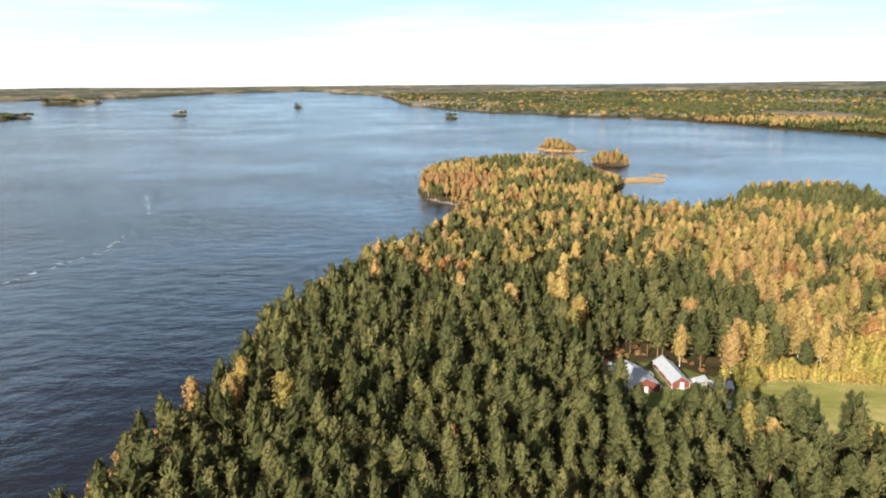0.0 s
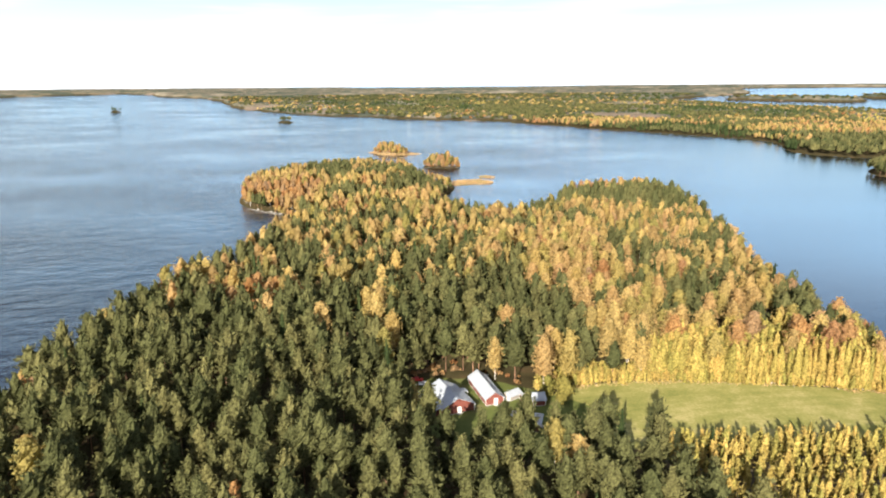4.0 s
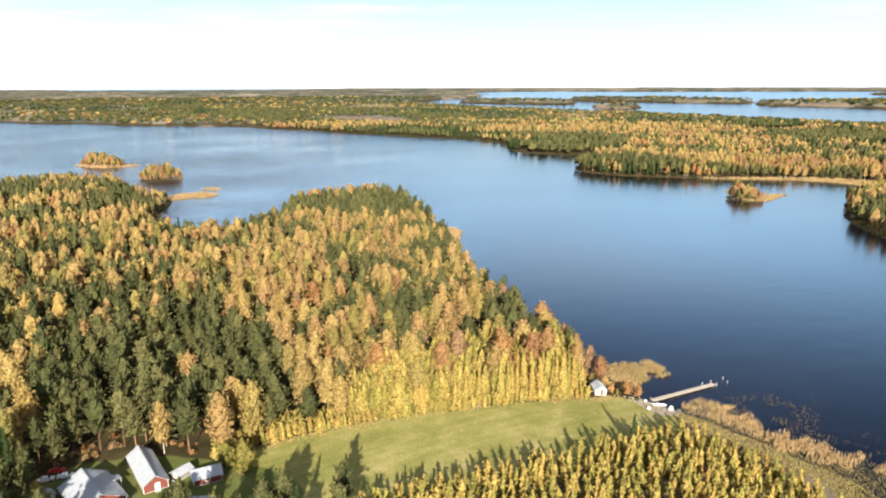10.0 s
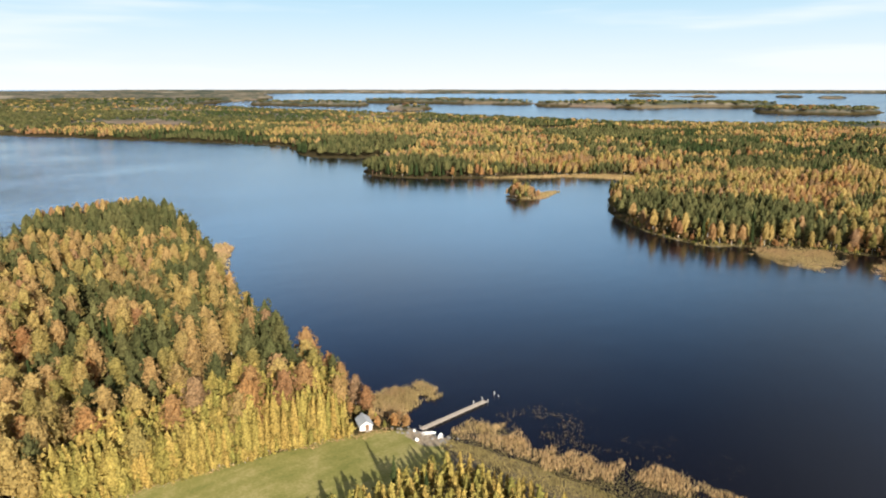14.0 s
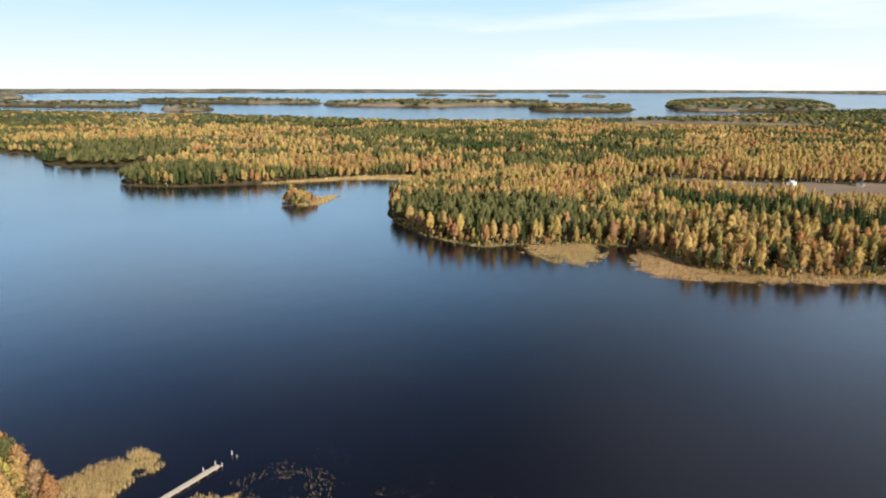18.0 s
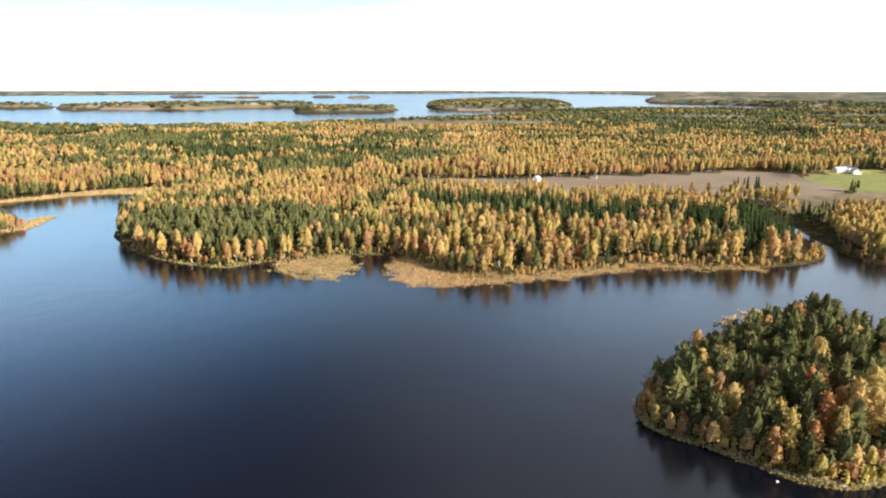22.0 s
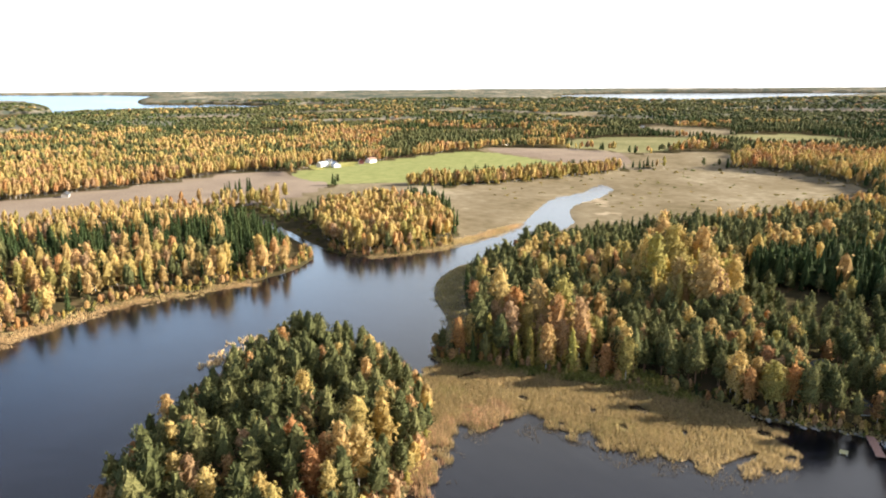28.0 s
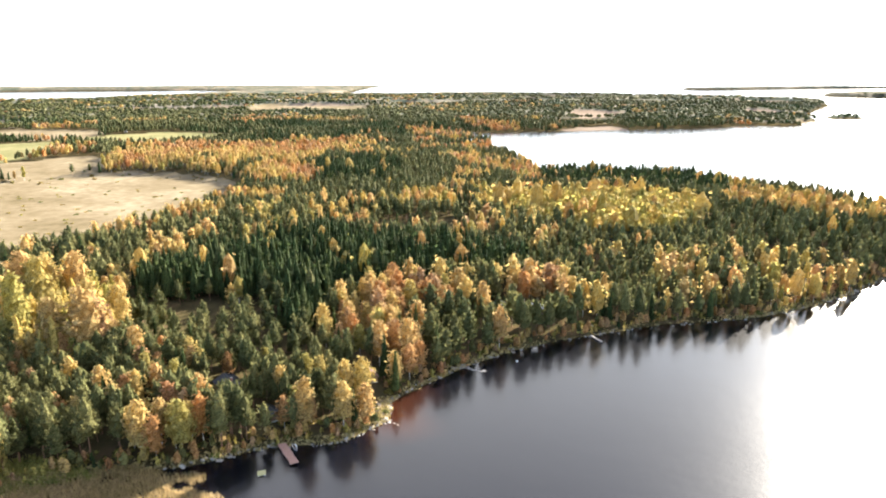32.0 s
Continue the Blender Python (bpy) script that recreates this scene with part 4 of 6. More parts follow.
def wooded(x, y, d):
    z = zones(x, y)
    opened = np.maximum.reduce([z["meadow"], z["yard"], z["crop"], z["soil"], z["marsh"], z["fallow"]])
    ok = (d > 1.4) & (inside_by(PLANTING, x, y) < 0.5) & (inside_by(STRIP, x, y) < 0.5) & (inside_by(HEDGE, x, y) < 1) & ((opened < 0.4) | (inside_by(GROVE_WOOD, x, y) > 0))
    for p in (YOUNG_SOUTH, BIRCH_STAND, SHORE_GOLD, SPRUCE_SOUTH, SPRUCE_RIDGE, SPRUCE_EDGE):
        ok &= inside_by(p, x, y) < 0.5
    for p in CLEARINGS:
        ok &= (inside_by(p, x, y) < 0) | (rng.uniform(0, 1, len(x)) < 0.18)
    ok &= ~((np.abs(y + 170) < 34) & (x > 640) & (x < 880) & (d < 13)) & ~((np.abs(y + 340) < 120) & (x > 600) & (x < 800) & (d < 20) & (inside_by(GROVE_WOOD, x, y) < 0))
    ok &= (inside_by(ISLAND, x, y) < -4) & (inside_by(GROVE_WOOD, x, y) < 0)
    for i in (0, 1, 3):
        ok &= inside_by(ISLETS[i], x, y) < -4
    for hx, hy, hr in HOUSE_SPOTS:
        ok &= np.hypot(x - hx, (y - hy) * 0.8) > hr
    ok &= (d > 6.5) | (x > 60) | (y > 600) | (y < -100)
    return ok & (z["sand"] < 0.5)


def near_by(x, y):
    return np.minimum.reduce([np.hypot(x - a, y - b) for a, b in NEAR_SPOTS])


def belt(x0, x1, y0, y1, step, dmin, dmax, thin=0.04, grain=1.0, loose=0.6):
    x, y = spots(x0, x1, y0, y1, step, lambda a, b: in_sight(a, b) & (near_by(a, b) >= dmin) & (near_by(a, b) < dmax))
    d = shore(x, y)
    k = wooded(x, y, d) & (rng.uniform(0, 1, len(x)) > thin)
    x, y, d = x[k], y[k], d[k]
    w, tall = kinds_at(x, y, d)
    # like grows beside like: neighbours draw from one slow wave, evened out to all values alike
    wave = vnoise(x, y, 17 * grain, 51) + 0.6 * vnoise(x, y * 0.7, 38 * grain, 52) + rng.uniform(0, loose, len(x))
    draw = (np.argsort(np.argsort(wave)) + 0.5) / max(len(x), 1)
    pick = (w.cumsum(1) < draw[:, None]).sum(1).clip(0, 4)
    z = height(x, y, d)
    return x, y, z, pick, tall * rng.uniform(0.76, 1.17, len(x))


NAMES = list(KINDS)[:5]
LABELS = {"pine": ("pine_tree", "tall Scots pine with olive-green needles and a bare reddish trunk", "pine wood of olive-green crowns on bare trunks"),
          "spruce": ("spruce_tree", "dark green pointed spruce with branches down to the ground", "dark green spruce wood with pointed tops"),
          "birch": ("birch_tree", "tall birch with golden yellow autumn leaves and a white trunk", "birch wood in golden yellow autumn leaves"),
          "rust": ("rowan_tree", "broadleaf tree with rusty orange autumn leaves by the shore", "broadleaf wood in rusty orange autumn leaves"),
          "young": ("young_birch", "slim young birch with yellow-green leaves in a dense planting", "dense planting of slim yellow-green young birches"),
          "maple": ("maple_tree", "broad dark green leafy tree beside the farm sheds", "")}


def plant_near(kind, x, y, z, scale):
    """Single trees, each with its trunk and crown."""
    name, label, _ = LABELS[kind]
    models = []
    for k in range(6):
        v, f, nv, tv, tf, tn = tree_arrays(kind, 40 + k, 440 if kind != "young" else 220, 8, 6, 6)
        top = new(name)
        for nm, vv, ff, vn, m in (("crown", v, f, nv, KINDS[kind][3]), ("trunk", tv, tf, tn, KINDS[kind][4])):
            ob = new(nm, mesh_of(nm, vv, ff, [m], normals=vn))
            ob.parent = top
        models.append(tagged(top, label, "tree", name.replace("_", " ") + "s near the lake"))
    for extra in models[len(x):]:
        for o in (*extra.children, extra):
            bpy.data.objects.remove(o)
    for i in range(len(x)):
        m = pose(x[i], y[i], z[i], 0, 0, rng.uniform(0, 360)) @ Matrix.Diagonal((*(scale[i] * rng.uniform(0.85, 1.15, 2)), scale[i], 1))
        t = models[i % 6]
        if i >= 6:
            t = copy_thing(t, m)
        t.matrix_basis = m


def wood_name(kind):
    return LABELS[kind][0].replace("_tree", "") + "_wood"


def build_woods():
    SINGLE = {"pine": 300, "spruce": 90, "birch": 230, "rust": 190, "young": 60}
    x, y, z, pick, s = belt(-120, 620, -520, 480, 7.4, 0, 195)
    near = near_by(x, y)
    for k, kind in enumerate(NAMES):
        sel = np.flatnonzero(pick == k)
        sel = sel[np.argsort(near[sel])]
        one, rest = sel[:SINGLE[kind]], sel[SINGLE[kind]:]
        plant_near(kind, x[one], y[one], z[one], s[one])
        mid, out = rest[near[rest] < 110], rest[near[rest] >= 110]
        stand(wood_name(kind), kind, x[mid], y[mid], z[mid], s[mid], (165, 6, 5), 7, LABELS[kind][2])
        stand(wood_name(kind), kind, x[out], y[out], z[out], s[out], (100, 6, 4), 7, LABELS[kind][2])
    for area, step, a, b, detail, trunks, wide in (((-200, 800, -760, 800), 7.0, 195, 330, (56, 6, 3), True, 0.98), ((-700, 1300, -1200, 1400), 7.5, 330, 820, (20, 5, 3), True, 1.02)):
        x, y, z, pick, s = belt(*area, step, a, b, 0.04, 1.0 if b < 400 else 2.0, 0.6 if b < 400 else 0.22)
        for k, kind in enumerate(NAMES):
            q = pick == k
            stand(wood_name(kind), kind, x[q], y[q], z[q], s[q], detail, 5, LABELS[kind][2], trunks, wide)


def build_far_woods():
    for area, step, a, b, detail, grow, wide in (((-1500, 2100, -2000, 2200), 10.8, 820, 1700, (0, 4, 2), 0.95, 1.35), ((-2600, 3600, -3300, 3400), 22.0, 1700, 3250, (0, 4, 2), 0.85, 3.4), ((-4600, 5600, -5200, 5400), 50.0, 3250, 5200, (0, 4, 2), 0.9, 6.0)):
        x, y, z, pick, s = belt(*area, step, a, b, 0.1, 3.6 if b < 2000 else 9.0, 0.14)
        # from afar the yellow thins out among the green and brown
        fade = rng.uniform(0, 1, len(pick))
        near_half = b < 2000
        pick = np.where((pick == 2) & (fade < (0.45 if near_half else 0.8)), np.where(fade < (0.25 if near_half else 0.7), 0, 3), pick)
        pick = np.where((pick == 3) & (fade > (0.9 if near_half else 0.4)), 0, pick)
        r = np.hypot(x - MID[0], y - MID[1])
        z = z + smooth01(r, 1700, 2300) * 3 + smooth01(r, 2900, 3500) * 10
        x2, y2, z2 = drawn_in(x, y, z)
        shrink = np.hypot(x2 - MID[0], y2 - MID[1]) / np.maximum(r, 1)
        for j, kind in enumerate(NAMES):
            q = pick == j
            stand("far_" + wood_name(kind), kind, x2[q], y2[q], z2[q], s[q] * shrink[q] * grow, detail, 4, "distant " + LABELS[kind][2], False, wide)


def fill(name, poly, step, kind_shares, high, label, detail=(40, 5, 4), wide=1.0, single=0, edge=0.5):
    """A wood of its own inside an outline; the first few trees singly."""
    lo, hi = poly.min(0), poly.max(0)
    x, y = spots(lo[0], hi[0], lo[1], hi[1], step, lambda a, b: inside_by(poly, a, b) > 0.5)
    for hx, hy, hr in HOUSE_SPOTS:
        k = np.hypot(x - hx, y - hy) > hr
        x, y = x[k], y[k]
    d = shore(x, y)
    x, y, d = x[d > edge], y[d > edge], d[d > edge]
    z = height(x, y, d)
    s = high * rng.uniform(0.72, 1.2, len(x)) * (0.85 + 0.3 * vnoise(x, y, 15, 41))
    if "isl" in name:
        s = s * (0.6 + 0.4 * smooth01(inside_by(poly, x, y), 0, 11))
    pick = rng.choice(len(NAMES), len(x), p=np.array(kind_shares) / sum(kind_shares))
    for k, kind in enumerate(NAMES):
        q = np.flatnonzero(pick == k)
        if single:
            plant_near(kind, x[q[:single]], y[q[:single]], z[q[:single]], s[q[:single]])
            q = q[single:]
        stand(name, kind, x[q], y[q], z[q], s[q], detail, 6, label, True, wide)


build_woods()
build_far_woods()
fill("birch_planting", PLANTING, 2.9, (0, 0.01, 0.0, 0.0, 0.99), 0.6, "dense planting of slim yellow-green young birches", (40, 5, 4), 1.5, single=60)
fill("birch_strip", STRIP, 2.3, (0.0, 0.0, 0.015, 0.01, 0.975), 1.3, "dense strip of slim yellow birches along the meadow", (60, 6, 4), 1.6, single=60)
fill("birch_strip", STRIP_EDGE, 1.7, (0.0, 0.0, 0.0, 0.0, 1.0), 0.45, "low young birches at the meadow's edge", (26, 5, 3), 1.3)


fill("young_birch_wood", YOUNG_SOUTH, 4.4, (0.0, 0.0, 0.02, 0.0, 0.98), 1.25, "dense planting of yellow-green young birches", (12, 5, 3), 1.25)
for stand_area, gap in ((SPRUCE_SOUTH, 4.8), (SPRUCE_RIDGE, 6.0), (SPRUCE_EDGE, 5.2)):
    fill("spruce_stand", stand_area, gap, (0.015, 0.96, 0.02, 0.0, 0.005), 1.05, "dense stand of dark green pointed spruces", (12, 5, 3), 1.1)
fill("island_wood", ISLAND, 6.3, (0.78, 0.01, 0.11, 0.095, 0.005), 0.98, "mixed wood of pines and orange birches crowding the island", (150, 6, 4), 1.0, single=60, edge=2.5)
SHORE_WOOD = rounded([(452, -197), (478, -205), (470, -250), (410, -266), (372, -262), (345, -262), (312, -236), (322, -224), (350, -210), (390, -198), (416, -182)])
fill("shore_wood", SHORE_WOOD, 6.0, (0.68, 0.08, 0.14, 0.1, 0.0), 0.8, "young pines and autumn broadleaf trees filling the shore wood", (80, 6, 3), 0.95, single=30, edge=4)
fill("shore_birches", SHORE_GOLD, 4.6, (0.04, 0.0, 0.14, 0.12, 0.7), 1.5, "clump of tall slim golden birches on the shore", (70, 6, 4), 1.15, single=30)
fill("birch_stand", BIRCH_STAND, 4.4, (0.0, 0.0, 0.06, 0.03, 0.91), 1.7, "stand of tall slim golden birches behind the shore wood", (70, 6, 4), 1.15, single=30)
fill("grove_birches", GROVE_WOOD, 5.2, (0.0, 0.01, 0.62, 0.24, 0.13), 0.8, "round grove of golden birches beside the creek", (16, 5, 3), 1.1)
fill("hedge_birches", HEDGE, 3.4, (0.0, 0.0, 0.6, 0.08, 0.32), 0.78, "row of golden birches between marsh and green field", (16, 5, 3), 1.1)


def shore_thicket():
    """Low leafy growth that closes the foot of the wood along the nearer shores."""
    x, y = spots(-100, 680, -460, 700, 2.9, lambda a, b: near_by(a, b) < 420)
    d = shore(x, y)
    k = (d > 0.7) & (d < 7.5) & (rng.uniform(0, 1, len(x)) < 0.75)
    x, y, d = x[k], y[k], d[k]
    z0 = zones(x, y)
    k = np.maximum.reduce([z0["meadow"], z0["yard"], z0["marsh"], z0["sand"]]) < 0.4
    x, y, d = x[k], y[k], d[k]
    z = height(x, y, d)
    pick = rng.choice(5, len(x), p=(0.12, 0.03, 0.2, 0.4, 0.25))
    s = rng.uniform(0.2, 0.42, len(x)) * np.where(inside_by(ISLAND, x, y) > -4, 1.35, 1.0)
    for j, kind in enumerate(NAMES):
        q = pick == j
        stand("shore_thicket", kind, x[q], y[q], z[q] - 0.5, s[q], (18, 5, 3), 5, "low leafy thicket at the foot of the shore wood", False, 1.3)


shore_thicket()
one = np.array([14.0]), np.array([172.0])
plant_near("rust", *one, height(*one), np.array([0.75]))
spire = np.array([257.0, 264.0, 251.0, 246.5, 248.5, 249.5, 252.0]), np.array([262.0, 300.0, 240.0, 214.0, 222.0, 231.0, 250.0])
plant_near("rust", *spire, height(*spire), np.array([1.15, 0.95, 0.95, 0.72, 0.8, 0.9, 1.0]))
for i, p in enumerate(ISLETS):
    if i in (0, 1, 3):
        fill("islet_wood", p, 4.2, (0.25, 0.02, 0.25, 0.45, 0.03), 0.8, "low autumn trees crowding a small islet", (20, 5, 3), 1.15, edge=0.2)
plant_near("maple", np.array([113.5, 110.5]), np.array([213.5, 219.5]), height(np.array([113.5, 110.5]), np.array([213.5, 219.5])), np.array([0.95, 0.75]))
plant_near("birch", np.array([65.5]), np.array([222.0]), height(np.array([65.5]), np.array([222.0])), np.array([0.55]))
# a few spruces left standing on the edge of the plough
gx, gy = np.array([932, 938, 944, 935, 941, 948, 938, 946.0]), np.array([-176, -180, -184, -188, -193, -196, -201, -206.0])
plant_near("spruce", gx, gy, height(gx, gy), rng.uniform(0.7, 1.0, 8))

# ---- reeds, sedge, bushes, stones ----
M_PLANT = foliage("water_plant_leaves", [(0.0, (0.11, 0.085, 0.055)), (1.0, (0.22, 0.17, 0.11))], 0.25)
M_OLIVE = foliage("olive_reeds", [(0.0, (0.28, 0.21, 0.105)), (0.3, (0.36, 0.26, 0.135)), (0.55, (0.19, 0.168, 0.065)), (0.8, (0.3, 0.21, 0.11)), (1.0, (0.23, 0.185, 0.078))], 0.45, 0.8, 0.2, 0.8)
M_BLUSH = foliage("pinkish_reeds", [(0.0, (0.4, 0.25, 0.15)), (0.5, (0.46, 0.31, 0.18)), (0.8, (0.32, 0.17, 0.1)), (1.0, (0.36, 0.27, 0.13))], 0.45, 0.8, 0.2, 0.8)
M_GREEN = foliage("green_sedge", [(0.0, (0.11, 0.135, 0.035)), (0.5, (0.17, 0.18, 0.05)), (1.0, (0.25, 0.22, 0.075))], 0.4, 0.8, 0.2, 0.8)
M_ROUGH = foliage("rough_grass", [(0.0, (0.31, 0.26, 0.1)), (0.35, (0.4, 0.31, 0.14)), (0.6, (0.25, 0.235, 0.08)), (1.0, (0.36, 0.28, 0.12))], 0.45, 0.8, 0.2, 0.8)

def clumps(name, poly, per_m2, tall, wide, material, label, category, blades=3, thin=0.0, seed=1, fringe=6.0, ragged=5.0):
    """Standing stems in uneven tufts over an outline, joined into one mesh."""
    r = np.random.default_rng(seed)
    p = rounded(poly, 2)
    lo, hi = p.min(0), p.max(0)
    n = int(np.prod(hi - lo) * per_m2)
    x, y = r.uniform(lo[0], hi[0], n), r.uniform(lo[1], hi[1], n)
    inside = inside_by(p, x, y) + (vnoise(x, y, 5, 31) - 0.5) * ragged
    keep = (inside > 0) & (r.uniform(0, 1, n) < np.clip(0.2 + inside / fringe, 0, 1)) & (vnoise(x, y, 7, seed) > thin)
    x, y, n = x[keep], y[keep], int(keep.sum())
    d = shore(x, y)
    z = np.maximum(height(x, y, d), -0.3)
    z = np.where(d > 0, z, -0.3)
    a = r.uniform(0, 3.14, (n, blades)) + np.arange(blades) * 1.05
    h = tall * r.uniform(0.6, 1.2, (n, 1)) * (0.8 + 0.4 * vnoise(x, y, 6, 8))[:, None] * r.uniform(0.85, 1.1, (n, blades))
    w = wide * r.uniform(0.6, 1.3, (n, blades))
    ox, oy = r.normal(0, wide * 0.8, (2, n, blades))
    tip = r.normal(0, 0.16, (2, n, blades)) * h
    bx, by = x[:, None] + ox, y[:, None] + oy
    v = np.stack([np.stack([bx - np.cos(a) * w, by - np.sin(a) * w, z[:, None] + 0 * h], -1), np.stack([bx + np.cos(a) * w, by + np.sin(a) * w, z[:, None] + 0.1 * h], -1),
                  np.stack([bx + np.cos(a) * w * 0.3 + tip[0], by + np.sin(a) * w * 0.3 + tip[1], z[:, None] + h], -1)], 2)
    v = v.reshape(-1, 3)
    nrm = np.stack([r.normal(0, 0.35, len(v)), r.normal(0, 0.35, len(v)) - 0.2, np.full(len(v), 0.9)], 1)
    tint = np.repeat(r.uniform(0, 0.34, n) + 0.4 * vnoise(x, y, 13, 12) + 0.5 * vnoise(x, y * 1.6, 34, 13), blades * 3)
    me = mesh_of(name, v, np.arange(len(v)).reshape(-1, 3), [material], None, {"tint": tint}, False, nrm)
    tagged(new(name, me), label, category, kind="stuff")


STRAW, LONG = "dry straw-coloured reeds standing along the shore", "reeds"
clumps("reed_bed", [(248, 222), (258, 228), (272, 224), (282, 214), (278, 207), (266, 206), (252, 203)], 11.0, 1.9, 0.09, M_REED, STRAW, LONG, 2, 0.12, 11, 7.0, 11.0)
clumps("rough_grass", [(250, 184), (258, 187), (272, 183), (269, 160), (276, 138), (281, 110), (282, 80), (260, 80), (250, 110), (246, 150), (246, 176)], 8.0, 0.7, 0.075, M_ROUGH, "rough tan and green grass on the wet shore", "grass", 2, seed=12)
clumps("reed_bed", [(257, 188), (274, 186), (273, 172), (272, 159), (275, 147), (281, 134), (285, 118), (284, 80), (275, 80), (274, 110), (268, 134), (262, 150), (260, 172)], 4.5, 1.7, 0.12, M_REED, STRAW, LONG, 2, thin=0.2, seed=28, ragged=9)
clumps("reed_bed", [(272, 186), (283, 183), (296, 177), (296, 163), (287, 152), (285, 140), (290, 125), (284, 112), (278, 134), (271, 150), (271, 172)], 2.0, 1.0, 0.1, M_PLANT, "thin brown reeds standing out in the water", LONG, 2, thin=0.3, seed=29, fringe=16, ragged=12)
clumps("reed_bed", [(300, 400), (318, 422), (342, 460), (360, 482), (353, 500), (338, 478), (316, 444)], 1.1, 1.9, 0.38, M_REED, STRAW, LONG, seed=13)
clumps("reed_bed", [(183, 745), (201, 748), (234, 750), (243, 768), (228, 790), (192, 784)], 1.1, 1.8, 0.38, M_REED, STRAW, LONG, seed=14)
clumps("reed_bed", [(233, 822), (255, 814), (250, 790), (234, 798)], 1.1, 1.5, 0.38, M_REED, STRAW, LONG, seed=30)
clumps("reed_bed", [(750, 592), (800, 545), (848, 505), (868, 452), (852, 414), (872, 406), (900, 420), (912, 450), (885, 492), (845, 530), (800, 558)], 1.1, 1.9, 0.38, M_REED, STRAW, LONG, seed=15)
clumps("reed_bed", [(594, 213), (566, 174), (557, 160), (576, 142), (612, 150), (628, 156), (620, 184)], 4.5, 1.1, 0.15, M_REED, STRAW, LONG, 2, seed=16, fringe=16, ragged=14)
clumps("reed_bed", [(632, 132), (600, 130), (564, 121), (552, 104), (556, 82), (572, 38), (590, 0), (611, -36), (611, -90), (612, -110), (626, -108), (625, -78), (629, -38), (610, -5), (597, 33), (588, 62), (592, 88), (620, 112)], 4.5, 1.1, 0.15, M_REED, STRAW, LONG, 2, seed=17, fringe=12, ragged=12)
clumps("reed_bed", [(657, -174), (632, -187), (623, -225), (631, -282), (658, -345), (676, -350), (650, -278), (642, -226), (648, -196)], 3.5, 0.9, 0.14, M_REED, STRAW, LONG, 2, seed=18)
clumps("reed_bed", [(430, -104), (447, -112), (462, -130), (446, -148), (418, -170), (385, -192), (360, -198), (343, -191), (332, -177), (335, -169), (353, -149), (375, -140), (396, -135), (404, -125), (408, -111), (400, -96), (388, -86), (380, -77), (392, -76), (412, -92)],
       11.0, 1.8, 0.115, M_OLIVE, "broad bed of straw-coloured reeds between the islet and the headland", LONG, 2, 0.16, 19, 8.0, 12.0)
clumps("reed_bed", [(418, -96), (424, -118), (416, -134), (402, -132), (407, -118), (409, -108), (400, -94), (386, -84), (376, -76), (388, -72), (404, -84)], 7.0, 2.1, 0.1, M_BLUSH, "dry pinkish brown reeds beside the wooded island", LONG, 2, 0.1, 31, 6.0, 9.0)
clumps("reed_bed", [(330, -182), (326, -172), (334, -160), (352, -142), (376, -132), (393, -127), (398, -116), (400, -104), (388, -90), (374, -76), (382, -74), (398, -88), (410, -104), (412, -118), (400, -138), (376, -146), (352, -158)], 4.0, 0.9, 0.085, M_PLANT, "thin greyish reeds standing out in the shallow bay", LONG, 2, 0.25, 32, 7.0, 12.0)
clumps("reed_bed", [(500, -60), (508, -42), (530, -64), (538, -80), (518, -88), (504, -80)], 0.5, 1.8, 0.45, M_REED, STRAW, LONG, thin=0.3, seed=20)
clumps("reed_bed", [(700, 494), (660, 460), (672, 432), (700, 440), (738, 450), (730, 462), (700, 462), (694, 480)], 0.6, 1.6, 0.55, M_REED, "low reeds round a wooded islet", LONG, seed=21)
clumps("reed_bed", [(125, 1140), (160, 1080), (200, 1085), (215, 1100), (190, 1135), (150, 1165)], 0.4, 1.6, 0.7, M_REED, "low reeds round a wooded islet", LONG, seed=22)
clumps("water_plants", [(283, 188), (306, 178), (304, 150), (310, 122), (300, 92), (284, 98), (287, 140), (279, 160)], 1.1, 0.35, 0.3, M_PLANT, "brown water plants in thin patches off the reeds", "water plants", thin=0.6, seed=23, ragged=10)
clumps("sedge", [(600, -262), (586, -238), (577, -207), (545, -180), (515, -168), (497, -160), (470, -136), (466, -148), (480, -165), (520, -186), (556, -212), (566, -250), (585, -285), (606, -290)], 2.6, 0.7, 0.2, M_SEDGE, "brownish green sedge on a wet bank", "sedge", seed=24)
clumps("sedge", [(372, -192), (395, -178), (425, -158), (448, -134), (466, -132), (464, -158), (430, -182), (395, -200)], 7.0, 1.4, 0.18, M_GREEN, "green sedge at the foot of the wood", "sedge", seed=25)
clumps("tall_grass", [(118, 224), (147, 223), (182, 216), (222, 207), (246, 199), (246, 203), (222, 211), (182, 220), (147, 227), (120, 228)], 7.0, 0.45, 0.1, M_REED, "dry tall grass along the meadow's edge", "grass", seed=26)
clumps("marsh_tussocks", [(830, -400), (850, -480), (870, -600), (790, -800), (680, -860), (600, -800), (560, -650), (570, -560), (620, -440), (640, -400), (690, -430), (735, -520), (790, -580), (800, -520), (740, -430)], 0.0012, 1.2, 1.2, M_BUSH, "scattered low bushes on the open marsh", "bushes", blades=6, seed=27)


